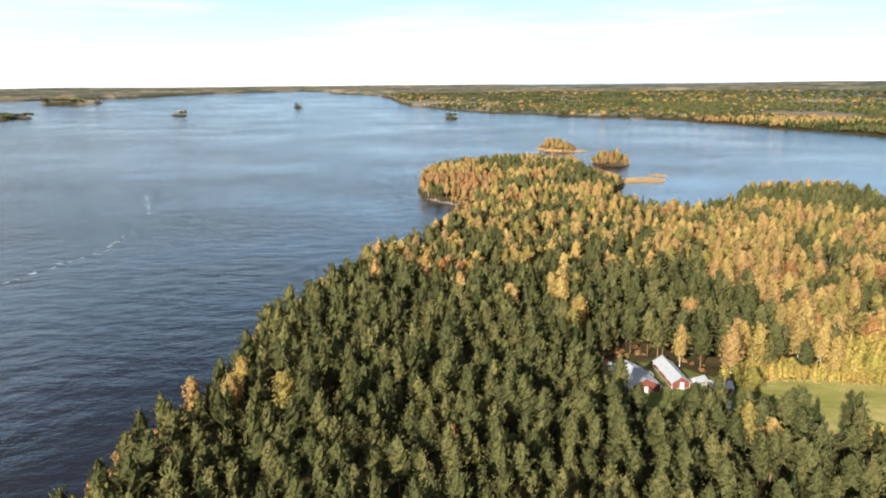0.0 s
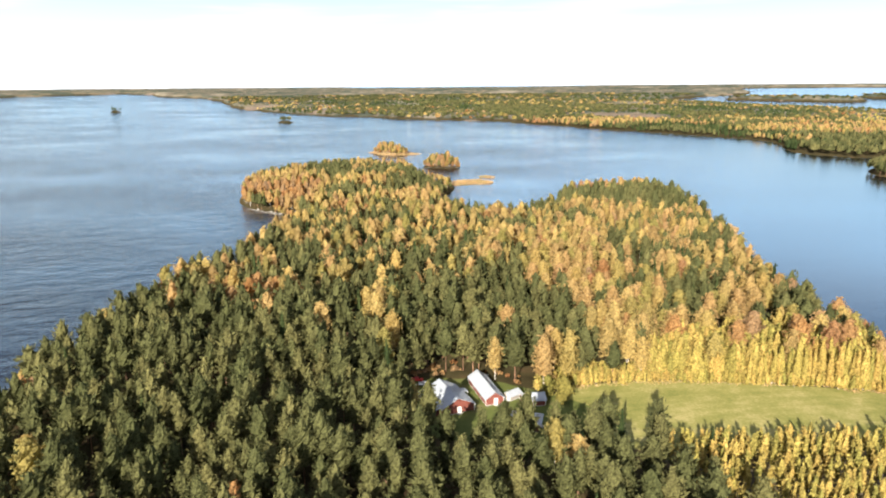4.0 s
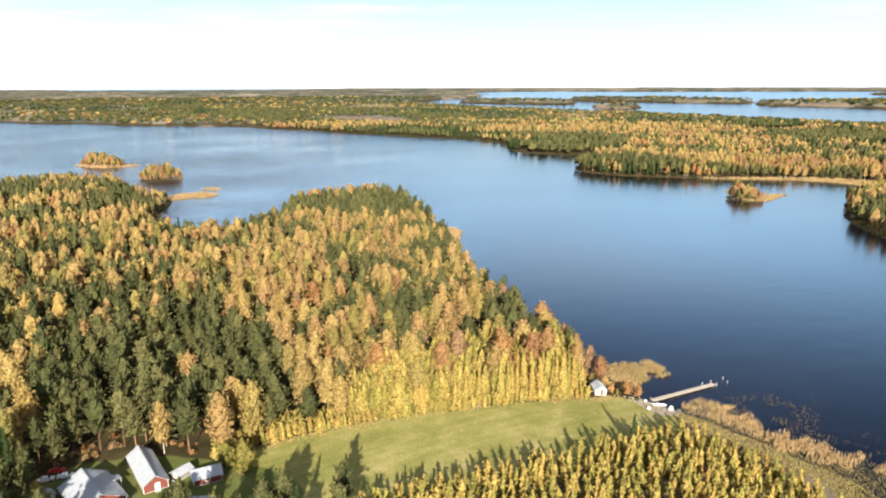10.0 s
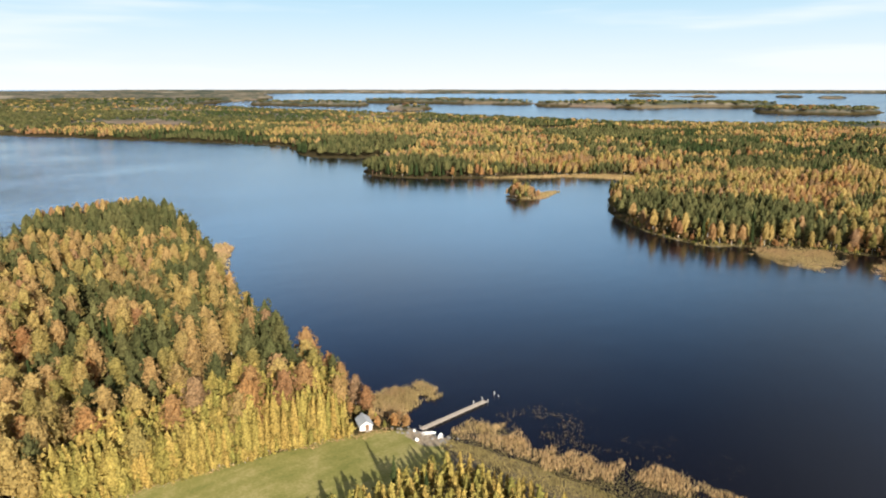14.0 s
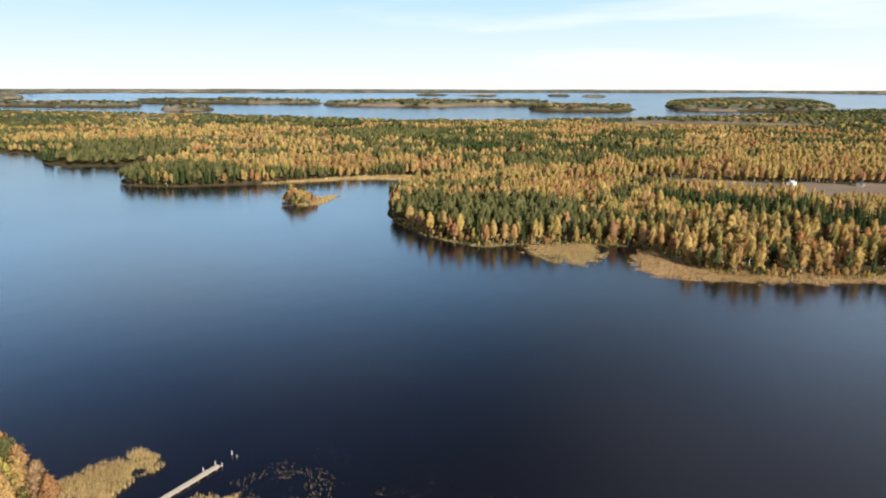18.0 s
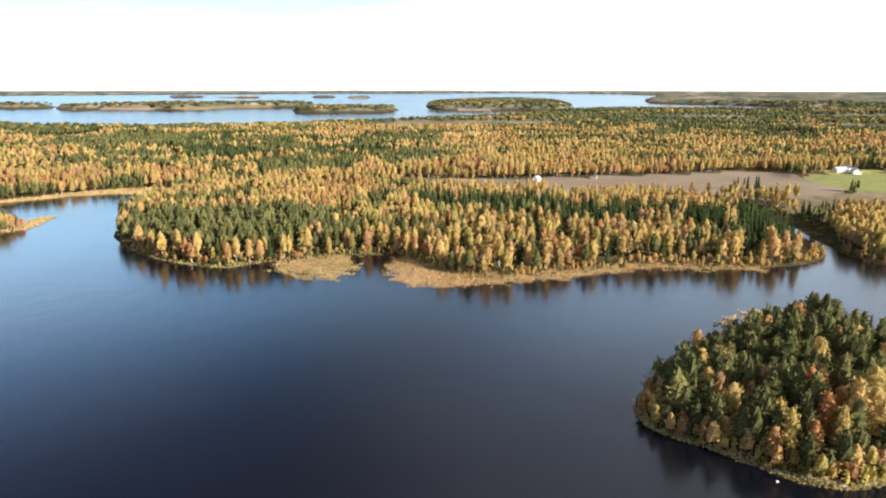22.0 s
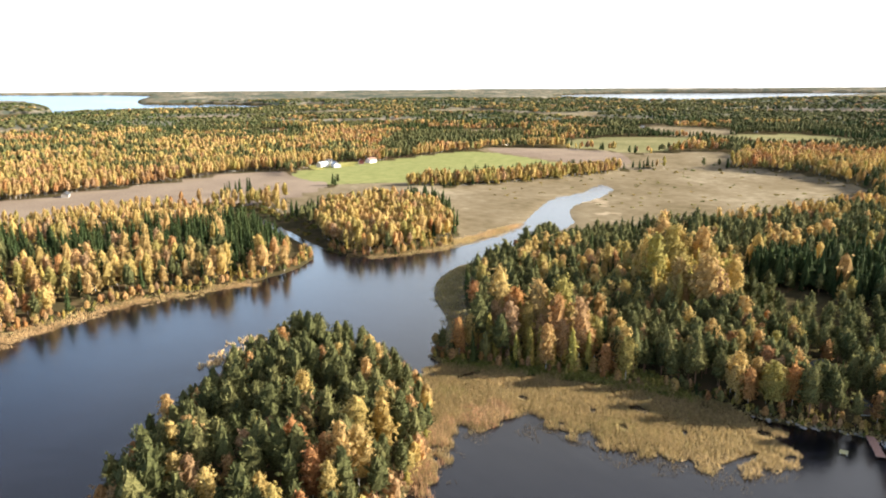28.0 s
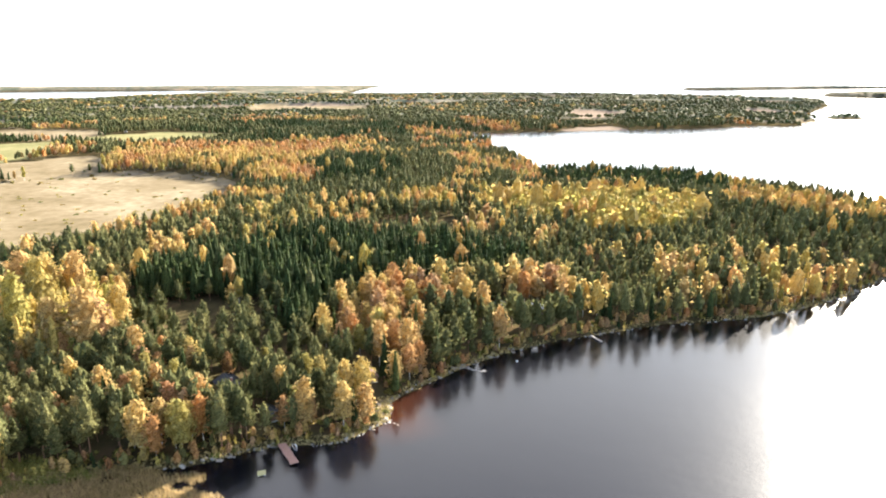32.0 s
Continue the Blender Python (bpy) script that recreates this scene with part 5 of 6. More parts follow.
def shore_grass(name, spine, reach, count, label, seed):
    """A fringe of sedge that closes the waterline along a shore."""
    r = np.random.default_rng(seed)
    s = np.array(spine, float)
    k = r.uniform(0, len(s) - 1.001, count)
    i = k.astype(int)
    f = (k - i)[:, None]
    c = s[i] * (1 - f) + s[i + 1] * f + r.normal(0, reach, (count, 2))
    d = shore(c[:, 0], c[:, 1])
    c, d = c[(d > -0.7) & (d < 5)], d[(d > -0.7) & (d < 5)]
    z = np.maximum(height(c[:, 0], c[:, 1], d), -0.1)
    n = len(c)
    o = r.normal(0, 1, (n, 3)) * (1, 1, 0.2) + (0, 0, 0.4)
    v, g, nv = tufts(np.column_stack([c, z + 0.3]), o, 0.55, r)
    tagged(new(name, mesh_of(name, v, g, [M_SEDGE], None, {"tint": np.repeat(r.uniform(0, 1, n), 3)}, False, nv)), label, "sedge", kind="stuff")


ISLET_RIM = [(414, 3), (401, 1), (392, -9), (384, -21), (374, -34), (370, -48), (375, -61), (386, -74), (402, -92), (425, -103)]
shore_grass("sedge_fringe", ISLET_RIM, 2.4, 3600, "tawny sedge fringing the islet", 1)
shore_grass("sedge_fringe", [(466, -132), (447, -148), (421, -170), (385, -192), (361, -199), (337, -214), (313, -221), (304, -237), (304, -252), (285, -281), (264, -304), (214, -336), (164, -357), (127, -376), (85, -412)], 2.2, 5200, "green and tawny sedge along the wooded shore", 2)
shore_grass("sedge_fringe", [(646, 341), (604, 292), (588, 258), (580, 231), (598, 213), (628, 152), (614, 112), (584, 86), (592, 33), (624, -38), (622, -108)], 3.0, 3600, "tawny sedge along the cape", 3)


def bushes(name, spine, spread, count, size, label, material=M_BUSH, seed=1):
    """Low leafy bushes along a line, joined."""
    r = np.random.default_rng(seed)
    s = np.array(spine, float)
    k = r.uniform(0, len(s) - 1.001, count)
    i = k.astype(int)
    f = (k - i)[:, None]
    c = s[i] * (1 - f) + s[i + 1] * f + r.normal(0, spread, (count, 2))
    d = shore(c[:, 0], c[:, 1])
    c, d = c[d > 0.6], d[d > 0.6]
    z = height(c[:, 0], c[:, 1], d)
    vs, fs, ns, ts, base = [], [], [], [], 0
    for j in range(len(c)):
        n, q = 36, size * r.uniform(0.5, 1.4)
        o = r.normal(0, 1, (n, 3))
        o /= np.linalg.norm(o, axis=1, keepdims=True)
        o[:, 2] = np.abs(o[:, 2])
        p = o * (q, q, q * 0.9) * r.uniform(0.5, 1.0, (n, 1)) + (c[j, 0], c[j, 1], z[j] + 0.1)
        v, g, nv = tufts(p, o, q * 0.36, r)
        vs.append(v), fs.append(g + base), ns.append(nv), ts.append(np.full(len(v), r.uniform(0, 1)))
        base += len(v)
    if vs:
        tagged(new(name, mesh_of(name, np.concatenate(vs), np.concatenate(fs), [material], None, {"tint": np.concatenate(ts)}, False, np.concatenate(ns))), label, "bushes", kind="stuff")


bushes("creek_bushes", [(655, -180), (690, -188), (760, -190), (850, -186), (880, -178)], 5, 70, 2.4, "grey-green willow bushes along the creek", seed=3)
bushes("creek_bushes", [(640, -125), (690, -146), (760, -154), (850, -160)], 4, 45, 2.2, "grey-green willow bushes along the creek", seed=4)
bushes("shore_bushes", [(466, -140), (440, -165), (400, -196), (360, -206), (335, -222), (312, -232), (306, -262), (290, -285), (262, -312), (215, -345), (165, -364), (120, -386)], 3.5, 150, 1.5, "low green bushes along the wooded shore", seed=5)
bushes("shore_bushes", [(406, -4), (390, -16), (378, -36), (376, -58), (392, -78), (420, -96)], 1.6, 34, 1.3, "low bushes at the islet's edge", seed=6)
bushes("shore_bushes", [(640, 330), (606, 280), (592, 240), (630, 160), (618, 100), (595, 60), (612, -10), (630, -60), (632, -115)], 5, 110, 2.0, "low green bushes along the wooded shore", seed=7)
bushes("yard_bushes", [(62, 247), (80, 252), (96, 243), (108, 230)], 2.2, 26, 1.2, "reddish brown bushes behind the farm sheds", M_RUST, seed=8)
bushes("field_bushes", [(600, -640), (640, -760), (700, -830), (800, -790), (850, -690)], 14, 24, 2.4, "bushes along the marsh's edge", seed=9)


M_STONE = plain("shore_stone", (0.12, 0.112, 0.1), (0.29, 0.27, 0.24), 1.2, 0.85)


def stones(name, spine, spread, count, size, label, seed=1):
    r = np.random.default_rng(seed)
    s = np.array(spine, float)
    k = r.uniform(0, len(s) - 1.001, count)
    i = k.astype(int)
    f = (k - i)[:, None]
    c = s[i] * (1 - f) + s[i + 1] * f + r.normal(0, spread, (count, 2))
    z = np.maximum(height(c[:, 0], c[:, 1]), -0.25)
    q = size * r.uniform(0.4, 1.5, (count, 1)) ** 1.3
    bm = bmesh.new()
    bmesh.ops.create_icosphere(bm, subdivisions=1, radius=1)
    v0 = np.array([v.co[:] for v in bm.verts])
    f0 = np.array([[v.index for v in g.verts] for g in bm.faces])
    bm.free()
    v = v0[None] * (q * r.uniform(0.7, 1.3, (count, 3)) * (1, 1, 0.65))[:, None] * r.uniform(0.8, 1.15, (count, len(v0), 1)) + np.column_stack([c, z])[:, None]
    fs = f0[None] + (np.arange(count) * len(v0))[:, None, None]
    tagged(new(name, mesh_of(name, v.reshape(-1, 3), fs.reshape(-1, 3), [M_STONE])), label, "stones", kind="stuff")


stones("shore_stones", [(385, -22), (375, -36), (371, -48), (376, -61), (386, -74)], 0.9, 90, 0.5, "pale stones at the islet's edge", seed=1)
stones("shore_stones", [(361, -197), (337, -213), (313, -220), (303, -235), (304, -252), (285, -281), (264, -304), (214, -336), (164, -357), (127, -376), (85, -412), (52, -448)], 0.9, 420, 0.5, "grey stones lining the wooded shore", seed=2)
stones("stone_spit", [(303, -238), (298.6, -233.6)], 0.5, 26, 0.5, "short spit of pale boulders", seed=3)
stones("stone_spit", [(285, -286), (273, -281)], 0.5, 60, 0.5, "low spit of grey stones reaching into the lake", seed=4)
stones("shore_stones", [(-20, 650), (0, 626), (14, 613)], 1.2, 70, 0.8, "pale stones along a narrow beach", seed=5)
stones("shore_stones", [(640, 337), (606, 292), (588, 258), (580, 231), (598, 213)], 0.9, 70, 0.45, "pale stones lining the cape", seed=6)
stones("shore_stones", [(255, 197), (247, 200), (256, 186), (250, 183)], 2.0, 60, 0.45, "stones on the landing beside the jetty", seed=7)
stones("shore_stones", [(613, -108), (616, -122), (628, -128)], 1.5, 16, 0.6, "boulders at the creek's mouth", seed=8)


def foam(spine, count, seed):
    """Short white flecks of foam lying in a line on the open lake."""
    r = np.random.default_rng(seed)
    s = np.array(spine, float)
    k = r.uniform(0, len(s) - 1.001, count)
    i = k.astype(int)
    f = (k - i)[:, None]
    c = s[i] * (1 - f) + s[i + 1] * f + r.normal(0, 1.6, (count, 2))
    vs = []
    for x, y in c:
        a, q, w = r.normal(0.6, 0.3), r.uniform(0.6, 2.2), r.uniform(0.15, 0.4)
        for sx, sy in ((-1, -1), (1, -1), (1, 1), (-1, 1)):
            vs.append((x + math.cos(a) * q * sx - math.sin(a) * w * sy, y + math.sin(a) * q * sx + math.cos(a) * w * sy, 0.05 + r.uniform(0, 0.05)))
    tagged(new("foam", mesh_of("foam", vs, np.arange(len(vs)).reshape(-1, 4), [M_FOAM])), "white flecks of foam in a wind line on the lake", "foam", kind="stuff")


M_FOAM = plain("lake_foam", (0.3, 0.32, 0.34), (0.55, 0.57, 0.58), 2.0, 0.8)
foam([(-252, 345), (-246, 370), (-238, 401), (-228, 437), (-234, 469), (-240, 497)], 34, 3)
foam([(-250, 560), (-271, 600), (-290, 640), (-312, 681)], 14, 4)


def farm_track(line, wide, label):
    """A pale gravel track lying on the ground."""
    p = np.array(line, float)
    k = np.linspace(0, len(p) - 1, 40)
    i = np.minimum(k.astype(int), len(p) - 2)
    c = p[i] * (1 - (k - i))[:, None] + p[i + 1] * (k - i)[:, None]
    way = np.gradient(c, axis=0)
    way /= np.linalg.norm(way, axis=1, keepdims=True)
    side = np.stack([-way[:, 1], way[:, 0]], 1) * wide / 2
    rows = [np.column_stack([c + side * s, height(*(c + side * s).T) + h]) for s, h in ((-1.25, -0.3), (-1, 0.45), (0, 0.5), (1, 0.45), (1.25, -0.3))]
    v = np.stack(rows, 1).reshape(-1, 3)
    f = [(a * 5 + b, a * 5 + b + 1, a * 5 + b + 6, a * 5 + b + 5) for a in range(39) for b in range(4)]
    tagged(new("farm_track", mesh_of("farm_track", v, f, [M_GRAVEL], None, None, True)), label, "track", kind="structure")


M_GRAVEL = plain("track_gravel", (0.3, 0.26, 0.2), (0.46, 0.41, 0.34), 0.6, 0.95)
farm_track([(1003, 28), (960, 27), (915, 24), (866, 20)], 4.5, "pale gravel track between two ploughed fields")

# ---- buildings ----
M_RED = plain("red_boards", (0.1, 0.03, 0.022), (0.16, 0.048, 0.034), 2.0, 0.85)
M_WHITE = plain("white_paint", (0.5, 0.49, 0.46), (0.7, 0.69, 0.66), 2.0, 0.6)
M_TIN = plain("pale_sheet_roof", (0.25, 0.27, 0.29), (0.37, 0.39, 0.41), 0.7, 0.5, 0.15, 0.5, 0.15)
M_DARKROOF = plain("dark_sheet_roof", (0.025, 0.027, 0.03), (0.05, 0.053, 0.058), 0.8, 0.75)
M_TILE = plain("brown_tile_roof", (0.16, 0.09, 0.07), (0.26, 0.16, 0.12), 1.0, 0.8)
M_LOG = plain("grey_timber", (0.13, 0.115, 0.10), (0.30, 0.27, 0.235), 1.6, 0.85)
M_BROWN = plain("brown_boards", (0.10, 0.06, 0.04), (0.19, 0.11, 0.07), 1.5, 0.8)
M_GLASS = plain("window_pane", (0.02, 0.025, 0.03), (0.035, 0.04, 0.045), 1.0, 0.08, 0.0, 0.6, 0.0)
M_BRICK = plain("chimney_brick", (0.22, 0.12, 0.09), (0.36, 0.2, 0.15), 4.0, 0.9)
M_CONCRETE = plain("plinth_concrete", (0.25, 0.24, 0.22), (0.40, 0.39, 0.37), 2.0, 0.9)
M_PLANK = plain("weathered_planks", (0.24, 0.20, 0.16), (0.44, 0.38, 0.31), 1.4, 0.85)
M_RUSTDECK = plain("brown_deck_boards", (0.19, 0.10, 0.075), (0.33, 0.2, 0.15), 1.6, 0.8)
M_HULL = plain("white_boat_shell", (0.62, 0.62, 0.6), (0.84, 0.84, 0.82), 1.5, 0.35, 0.0, 0.5, 0.05)
M_YELLOW = plain("yellow_raft_float", (0.25, 0.23, 0.1), (0.33, 0.3, 0.15), 2.0, 0.6)
M_CARRED = plain("red_car_paint", (0.35, 0.02, 0.02), (0.45, 0.035, 0.03), 2.0, 0.3, 0.0, 0.6, 0.0)
M_TYRE = plain("tyre_rubber", (0.02, 0.02, 0.02), (0.04, 0.04, 0.04), 6.0, 0.9)
M_STEEL = plain("galvanised_steel", (0.35, 0.36, 0.37), (0.55, 0.56, 0.57), 3.0, 0.4, 0.8)


def box(size, at=(0, 0, 0), turn=0.0, bevel=0.02):
    bm = bmesh.new()
    bmesh.ops.create_cube(bm, size=1, matrix=Matrix.Translation(at) @ Matrix.Rotation(turn, 4, "Z") @ Matrix.Diagonal((*size, 1)))
    if bevel:
        bmesh.ops.bevel(bm, geom=bm.edges[:], offset=min(bevel, min(size) * 0.3), segments=1, affect="EDGES")
    return bm


def solid(verts, faces):
    bm = bmesh.new()
    vs = [bm.verts.new(v) for v in verts]
    for f in faces:
        bm.faces.new([vs[i] for i in f])
    bmesh.ops.recalc_face_normals(bm, faces=bm.faces[:])
    return bm


def slab(corners, thick):
    """A flat piece from four corners, with thickness downwards."""
    n = (Vector(corners[1]) - Vector(corners[0])).cross(Vector(corners[3]) - Vector(corners[0])).normalized()
    n = n if n.z > 0 else -n
    low = [Vector(c) - n * thick for c in corners]
    return solid([*corners, *low], [(0, 1, 2, 3), (7, 6, 5, 4), (0, 4, 5, 1), (1, 5, 6, 2), (2, 6, 7, 3), (3, 7, 4, 0)])


def ground_at(x, y):
    return float(height(np.array([x]), np.array([y]))[0])


def house(name, label, x, y, turn, long, wide, eave, ridge, wall=M_RED, roof=M_TIN, chimney=False, windows=2, door=True, corner=True, category="house", hip=0.0, group=""):
    """A timber building whose ridge runs along its own y; turn: degrees."""
    top = new(name)
    top.matrix_world = pose(x, y, ground_at(x, y) - 0.05, 0, 0, turn)
    tagged(top, label, category, group)
    a, b, p = wide / 2, long / 2, 0.3
    part("plinth", box((wide - 0.05, long - 0.05, 0.9), (0, 0, -0.13)), M_CONCRETE, top)
    gb = b - hip
    body = solid([(-a, -b, p), (a, -b, p), (a, -b, eave), (0, -gb, ridge - 0.12) if hip else (0, -b, ridge - 0.12), (-a, -b, eave), (-a, b, p), (a, b, p), (a, b, eave), (0, gb, ridge - 0.12), (-a, b, eave)],
                 [(0, 1, 2, 3, 4), (9, 8, 7, 6, 5), (0, 5, 6, 1), (1, 6, 7, 2), (2, 7, 8, 3), (3, 8, 9, 4), (4, 9, 5, 0)] if not hip else
                 [(0, 1, 2, 4), (2, 3, 4), (9, 7, 6, 5), (9, 8, 7), (0, 5, 6, 1), (1, 6, 7, 2), (2, 7, 8, 3), (3, 8, 9, 4), (4, 9, 5, 0)])
    walls = part("wall", body, wall, top)
    o, e = 0.45, (ridge - eave) / a * 0.45
    rf = None
    for s in (-1, 1):
        if hip:
            c = [(s * (a + o), -b - o, eave - e), (s * (a + o), b + o, eave - e), (0, gb, ridge), (0, -gb, ridge)]
        else:
            c = [(s * (a + o), -b - o, eave - e), (s * (a + o), b + o, eave - e), (0, b + o, ridge), (0, -b - o, ridge)]
        rf = part("roof_slope", slab(c, 0.12), roof, top)
        seams = bmesh.new()
        k = max(4, int(long / 1.1))
        for i in range(1, k):
            yy = -b + long * i / k
            if hip and abs(yy) > gb:
                continue
            m = Matrix.Translation((s * (a + o) / 2, yy, (eave - e + ridge) / 2 + 0.03)) @ Matrix.Rotation(s * math.atan2(ridge - eave + e, a + o), 4, "Y") @ Matrix.Diagonal((math.hypot(a + o, ridge - eave + e) * 0.98, 0.05, 0.06, 1))
            bmesh.ops.create_cube(seams, size=1, matrix=m)
        part("roof_seams", seams, roof, rf)
        if hip:
            c = [(-(a + o), s * (b + o), eave - e), (a + o, s * (b + o), eave - e), (0.05, s * gb, ridge), (-0.05, s * gb, ridge)]
            part("roof_slope", slab(c, 0.12), roof, top)
    part("ridge_cap", box((0.3, 2 * gb + (0 if hip else 0.9), 0.1), (0, 0, ridge + 0.03)), roof, top)
    if corner:
        for sx in (-1, 1):
            for sy in (-1, 1):
                part("corner_board", box((0.16, 0.16, eave - p), (sx * a, sy * b, (eave + p) / 2)), M_WHITE, top)
    for sx in (-1, 1):
        for i in range(windows):
            yy = -b + long * (i + 0.7) / (windows + 0.4)
            win = part("window", box((0.1, 1.1, 1.2), (sx * a, yy, (eave + p) / 2 + 0.15)), M_WHITE, top)
            part("pane", box((0.12, 0.9, 1.0), (sx * a, yy, (eave + p) / 2 + 0.15)), M_GLASS, win)
    if door:
        dr = part("door", box((1.3, 0.12, 2.05), (0.4, -b, p + 1.02)), M_WHITE if wall is not M_WHITE else M_BROWN, top)
        part("handle", box((0.05, 0.06, 0.14), (-0.1, -b - 0.08, p + 1.0)), M_STEEL, dr)
        part("step", box((1.6, 0.8, 0.3), (0.4, -b - 0.5, 0.12)), M_CONCRETE, top)
    if chimney:
        ch = part("chimney", box((0.7, 0.7, 1.5), (0.3, long * 0.12, ridge + 0.4)), M_BRICK, top)
        part("chimney_cap", box((0.85, 0.85, 0.1), (0.3, long * 0.12, ridge + 1.2)), M_CONCRETE, ch)
    return top


FARM = "pale-roofed farm buildings in the forest yard"
h1 = house("farmhouse", "red timber farmhouse with a broad pale sheet-metal roof", 77.2, 222.6, 12, 15.5, 11.5, 2.7, 5.6, chimney=False, windows=3, group=FARM)
part("lean_to_roof", slab([(-8.8, -6.9, 1.8), (-8.8, -0.9, 1.8), (-5.2, -0.9, 3.0), (-5.2, -6.9, 3.0)], 0.12), M_TIN, h1)
part("lean_to_wall", box((3.0, 5.4, 1.8), (-6.9, -3.9, 0.95)), M_RED, h1)
part("porch_roof", slab([(5.4, 1.2, 2.9), (5.4, 4.2, 2.9), (7.8, 4.2, 2.4), (7.8, 1.2, 2.4)], 0.1), M_TIN, h1)
for py in (1.4, 4.0):
    part("porch_post", box((0.14, 0.14, 2.4), (7.5, py, 1.2)), M_WHITE, h1)
house("barn", "long red barn with a bright pale sheet-metal roof", 91.0, 227.2, 4.5, 18.5, 6.2, 2.6, 4.7, windows=2, group=FARM, category="barn")
house("garden_shed", "small shed with a rounded pale roof between the barns", 98.9, 221.6, -62, 4.6, 3.2, 2.0, 2.9, wall=M_LOG, windows=0, corner=False, group=FARM, category="shed")
house("cart_shed", "red open-fronted shed with a pale sheet-metal roof", 104.2, 216.3, 87, 7.2, 5.0, 2.4, 3.8, windows=1, group=FARM, category="shed")
house("store_house", "white-roofed storehouse half hidden by pine tops", 97.5, 202.3, 65, 9.0, 7.5, 2.6, 4.8, hip=2.6, windows=1, group=FARM, category="shed")
house("tool_shed", "tiny shed with a pale roof beside the farmhouse", 67.4, 229.6, 20, 3.0, 2.4, 1.9, 2.7, wall=M_LOG, windows=0, corner=False, group=FARM, category="shed")
house("lake_cabin", "small white-walled cabin with a pale roof by the meadow", 239.8, 207.8, -28, 5.6, 4.0, 2.3, 3.7, wall=M_WHITE, windows=1, corner=False, category="cabin")
house("lake_cottage", "dark-roofed brown cottage among shore trees", 361.8, -245.0, 47, 13.0, 8.0, 2.7, 4.6, wall=M_BROWN, roof=M_DARKROOF, chimney=True, corner=False, category="cottage")
house("sauna_hut", "small dark-roofed sauna hut close to the water", 340.5, -230.0, 50, 7.0, 5.0, 2.3, 3.8, wall=M_BROWN, roof=M_DARKROOF, corner=False, windows=1, category="hut")
house("forest_cabin", "cabin with a brown tiled roof between birches", 316.0, -265.0, 30, 8.0, 5.5, 2.5, 4.2, wall=M_BROWN, roof=M_TILE, corner=False, windows=1, category="cabin")
house("summer_house", "summer house with a white roof in the wood", 253.0, -352.0, 80, 11.0, 6.5, 2.6, 4.2, wall=M_BROWN, roof=M_TIN, corner=False, category="house")
house("side_hut", "small hut with a white roof in the wood", 263.0, -351.0, 40, 5.5, 4.0, 2.4, 3.7, wall=M_BROWN, roof=M_TIN, corner=False, windows=1, category="hut")
house("side_hut", "small hut with a white roof near the shore", 272.0, -355.0, 70, 4.0, 3.2, 2.3, 3.4, wall=M_LOG, roof=M_TIN, corner=False, windows=0, category="hut")
VILLAGE = "white farmhouses beside the green field"
for hx, hy, ht, hl, hw, wl, rf_ in ((1090, -349, 20, 15, 9, M_WHITE, M_TIN), (1078, -362, 80, 18, 9, M_WHITE, M_TIN), (1112, -368, 40, 10, 8, M_WHITE, M_DARKROOF),
                                   (1097, -424, 20, 13, 9, M_WHITE, M_TILE), (1092, -406, 70, 10, 7, M_RED, M_TILE)):
    house("farmhouse", "white farmhouse at the edge of a green field" if wl is M_WHITE else "red outbuilding at the edge of a green field", hx, hy, ht, hl, hw, 4.2, 7.2, wall=wl, roof=rf_, chimney=wl is M_WHITE, group=VILLAGE)
for hx, hy, ht, wl, rf_ in ((985, 28, 70, M_WHITE, M_TIN), (1013, -40, 75, M_LOG, M_DARKROOF), (1235, -766, 40, M_WHITE, M_TIN), (1420, -1340, 60, M_WHITE, M_TIN), (1150, -1400, 30, M_LOG, M_TIN), (885, -1130, 60, M_LOG, M_DARKROOF)):
    house("field_barn", "pale barn standing alone by the fields" if wl is M_WHITE else "grey timber barn standing alone by the fields", hx, hy, ht, 11, 6.5, 3.0, 5.2, wall=wl, roof=rf_, windows=1, corner=False, category="barn")
for hx, hy in ((915, 408), (924, 396)):
    house("boat_house", "white boathouse at the head of the bay", hx, hy, 30, 11, 6, 2.8, 4.8, wall=M_WHITE, windows=1, corner=False, category="boathouse", group="boathouses at the head of the bay")


# ---- jetties, boats, cars ----
def jetty(name, label, a, b, wide, boards, deck, posts):
    """A plank jetty from a to b, on posts."""
    top = new(name)
    v = Vector(b) - Vector(a)
    top.matrix_world = pose(a[0], a[1], 0, 0, 0, math.degrees(math.atan2(v.y, v.x)))
    tagged(top, label, "jetty")
    step = v.length / boards
    r = random.Random(4)
    plank = None
    for i in range(boards):
        ob = part("plank", box((step * 0.94, wide * r.uniform(0.92, 1.08), 0.09), (0, 0, 0), r.uniform(-0.03, 0.03)), deck, top)
        ob.location = (step * (i + 0.5), r.uniform(-0.05, 0.05), 0.62 + r.uniform(-0.03, 0.03))
    for sgn in (-1, 1):
        part("beam", box((v.length, 0.18, 0.2), (v.length / 2, sgn * wide * 0.38, 0.46)), M_LOG, top)
    for i in range(posts):
        for sgn in (-1, 1):
            bm = bmesh.new()
            bmesh.ops.create_cone(bm, segments=8, radius1=0.11, radius2=0.1, depth=3.0, cap_ends=True, matrix=Matrix.Translation((v.length * (i + 0.5) / posts, sgn * wide * 0.44, -0.85)))
            part("post", bm, M_LOG, top)
    return top


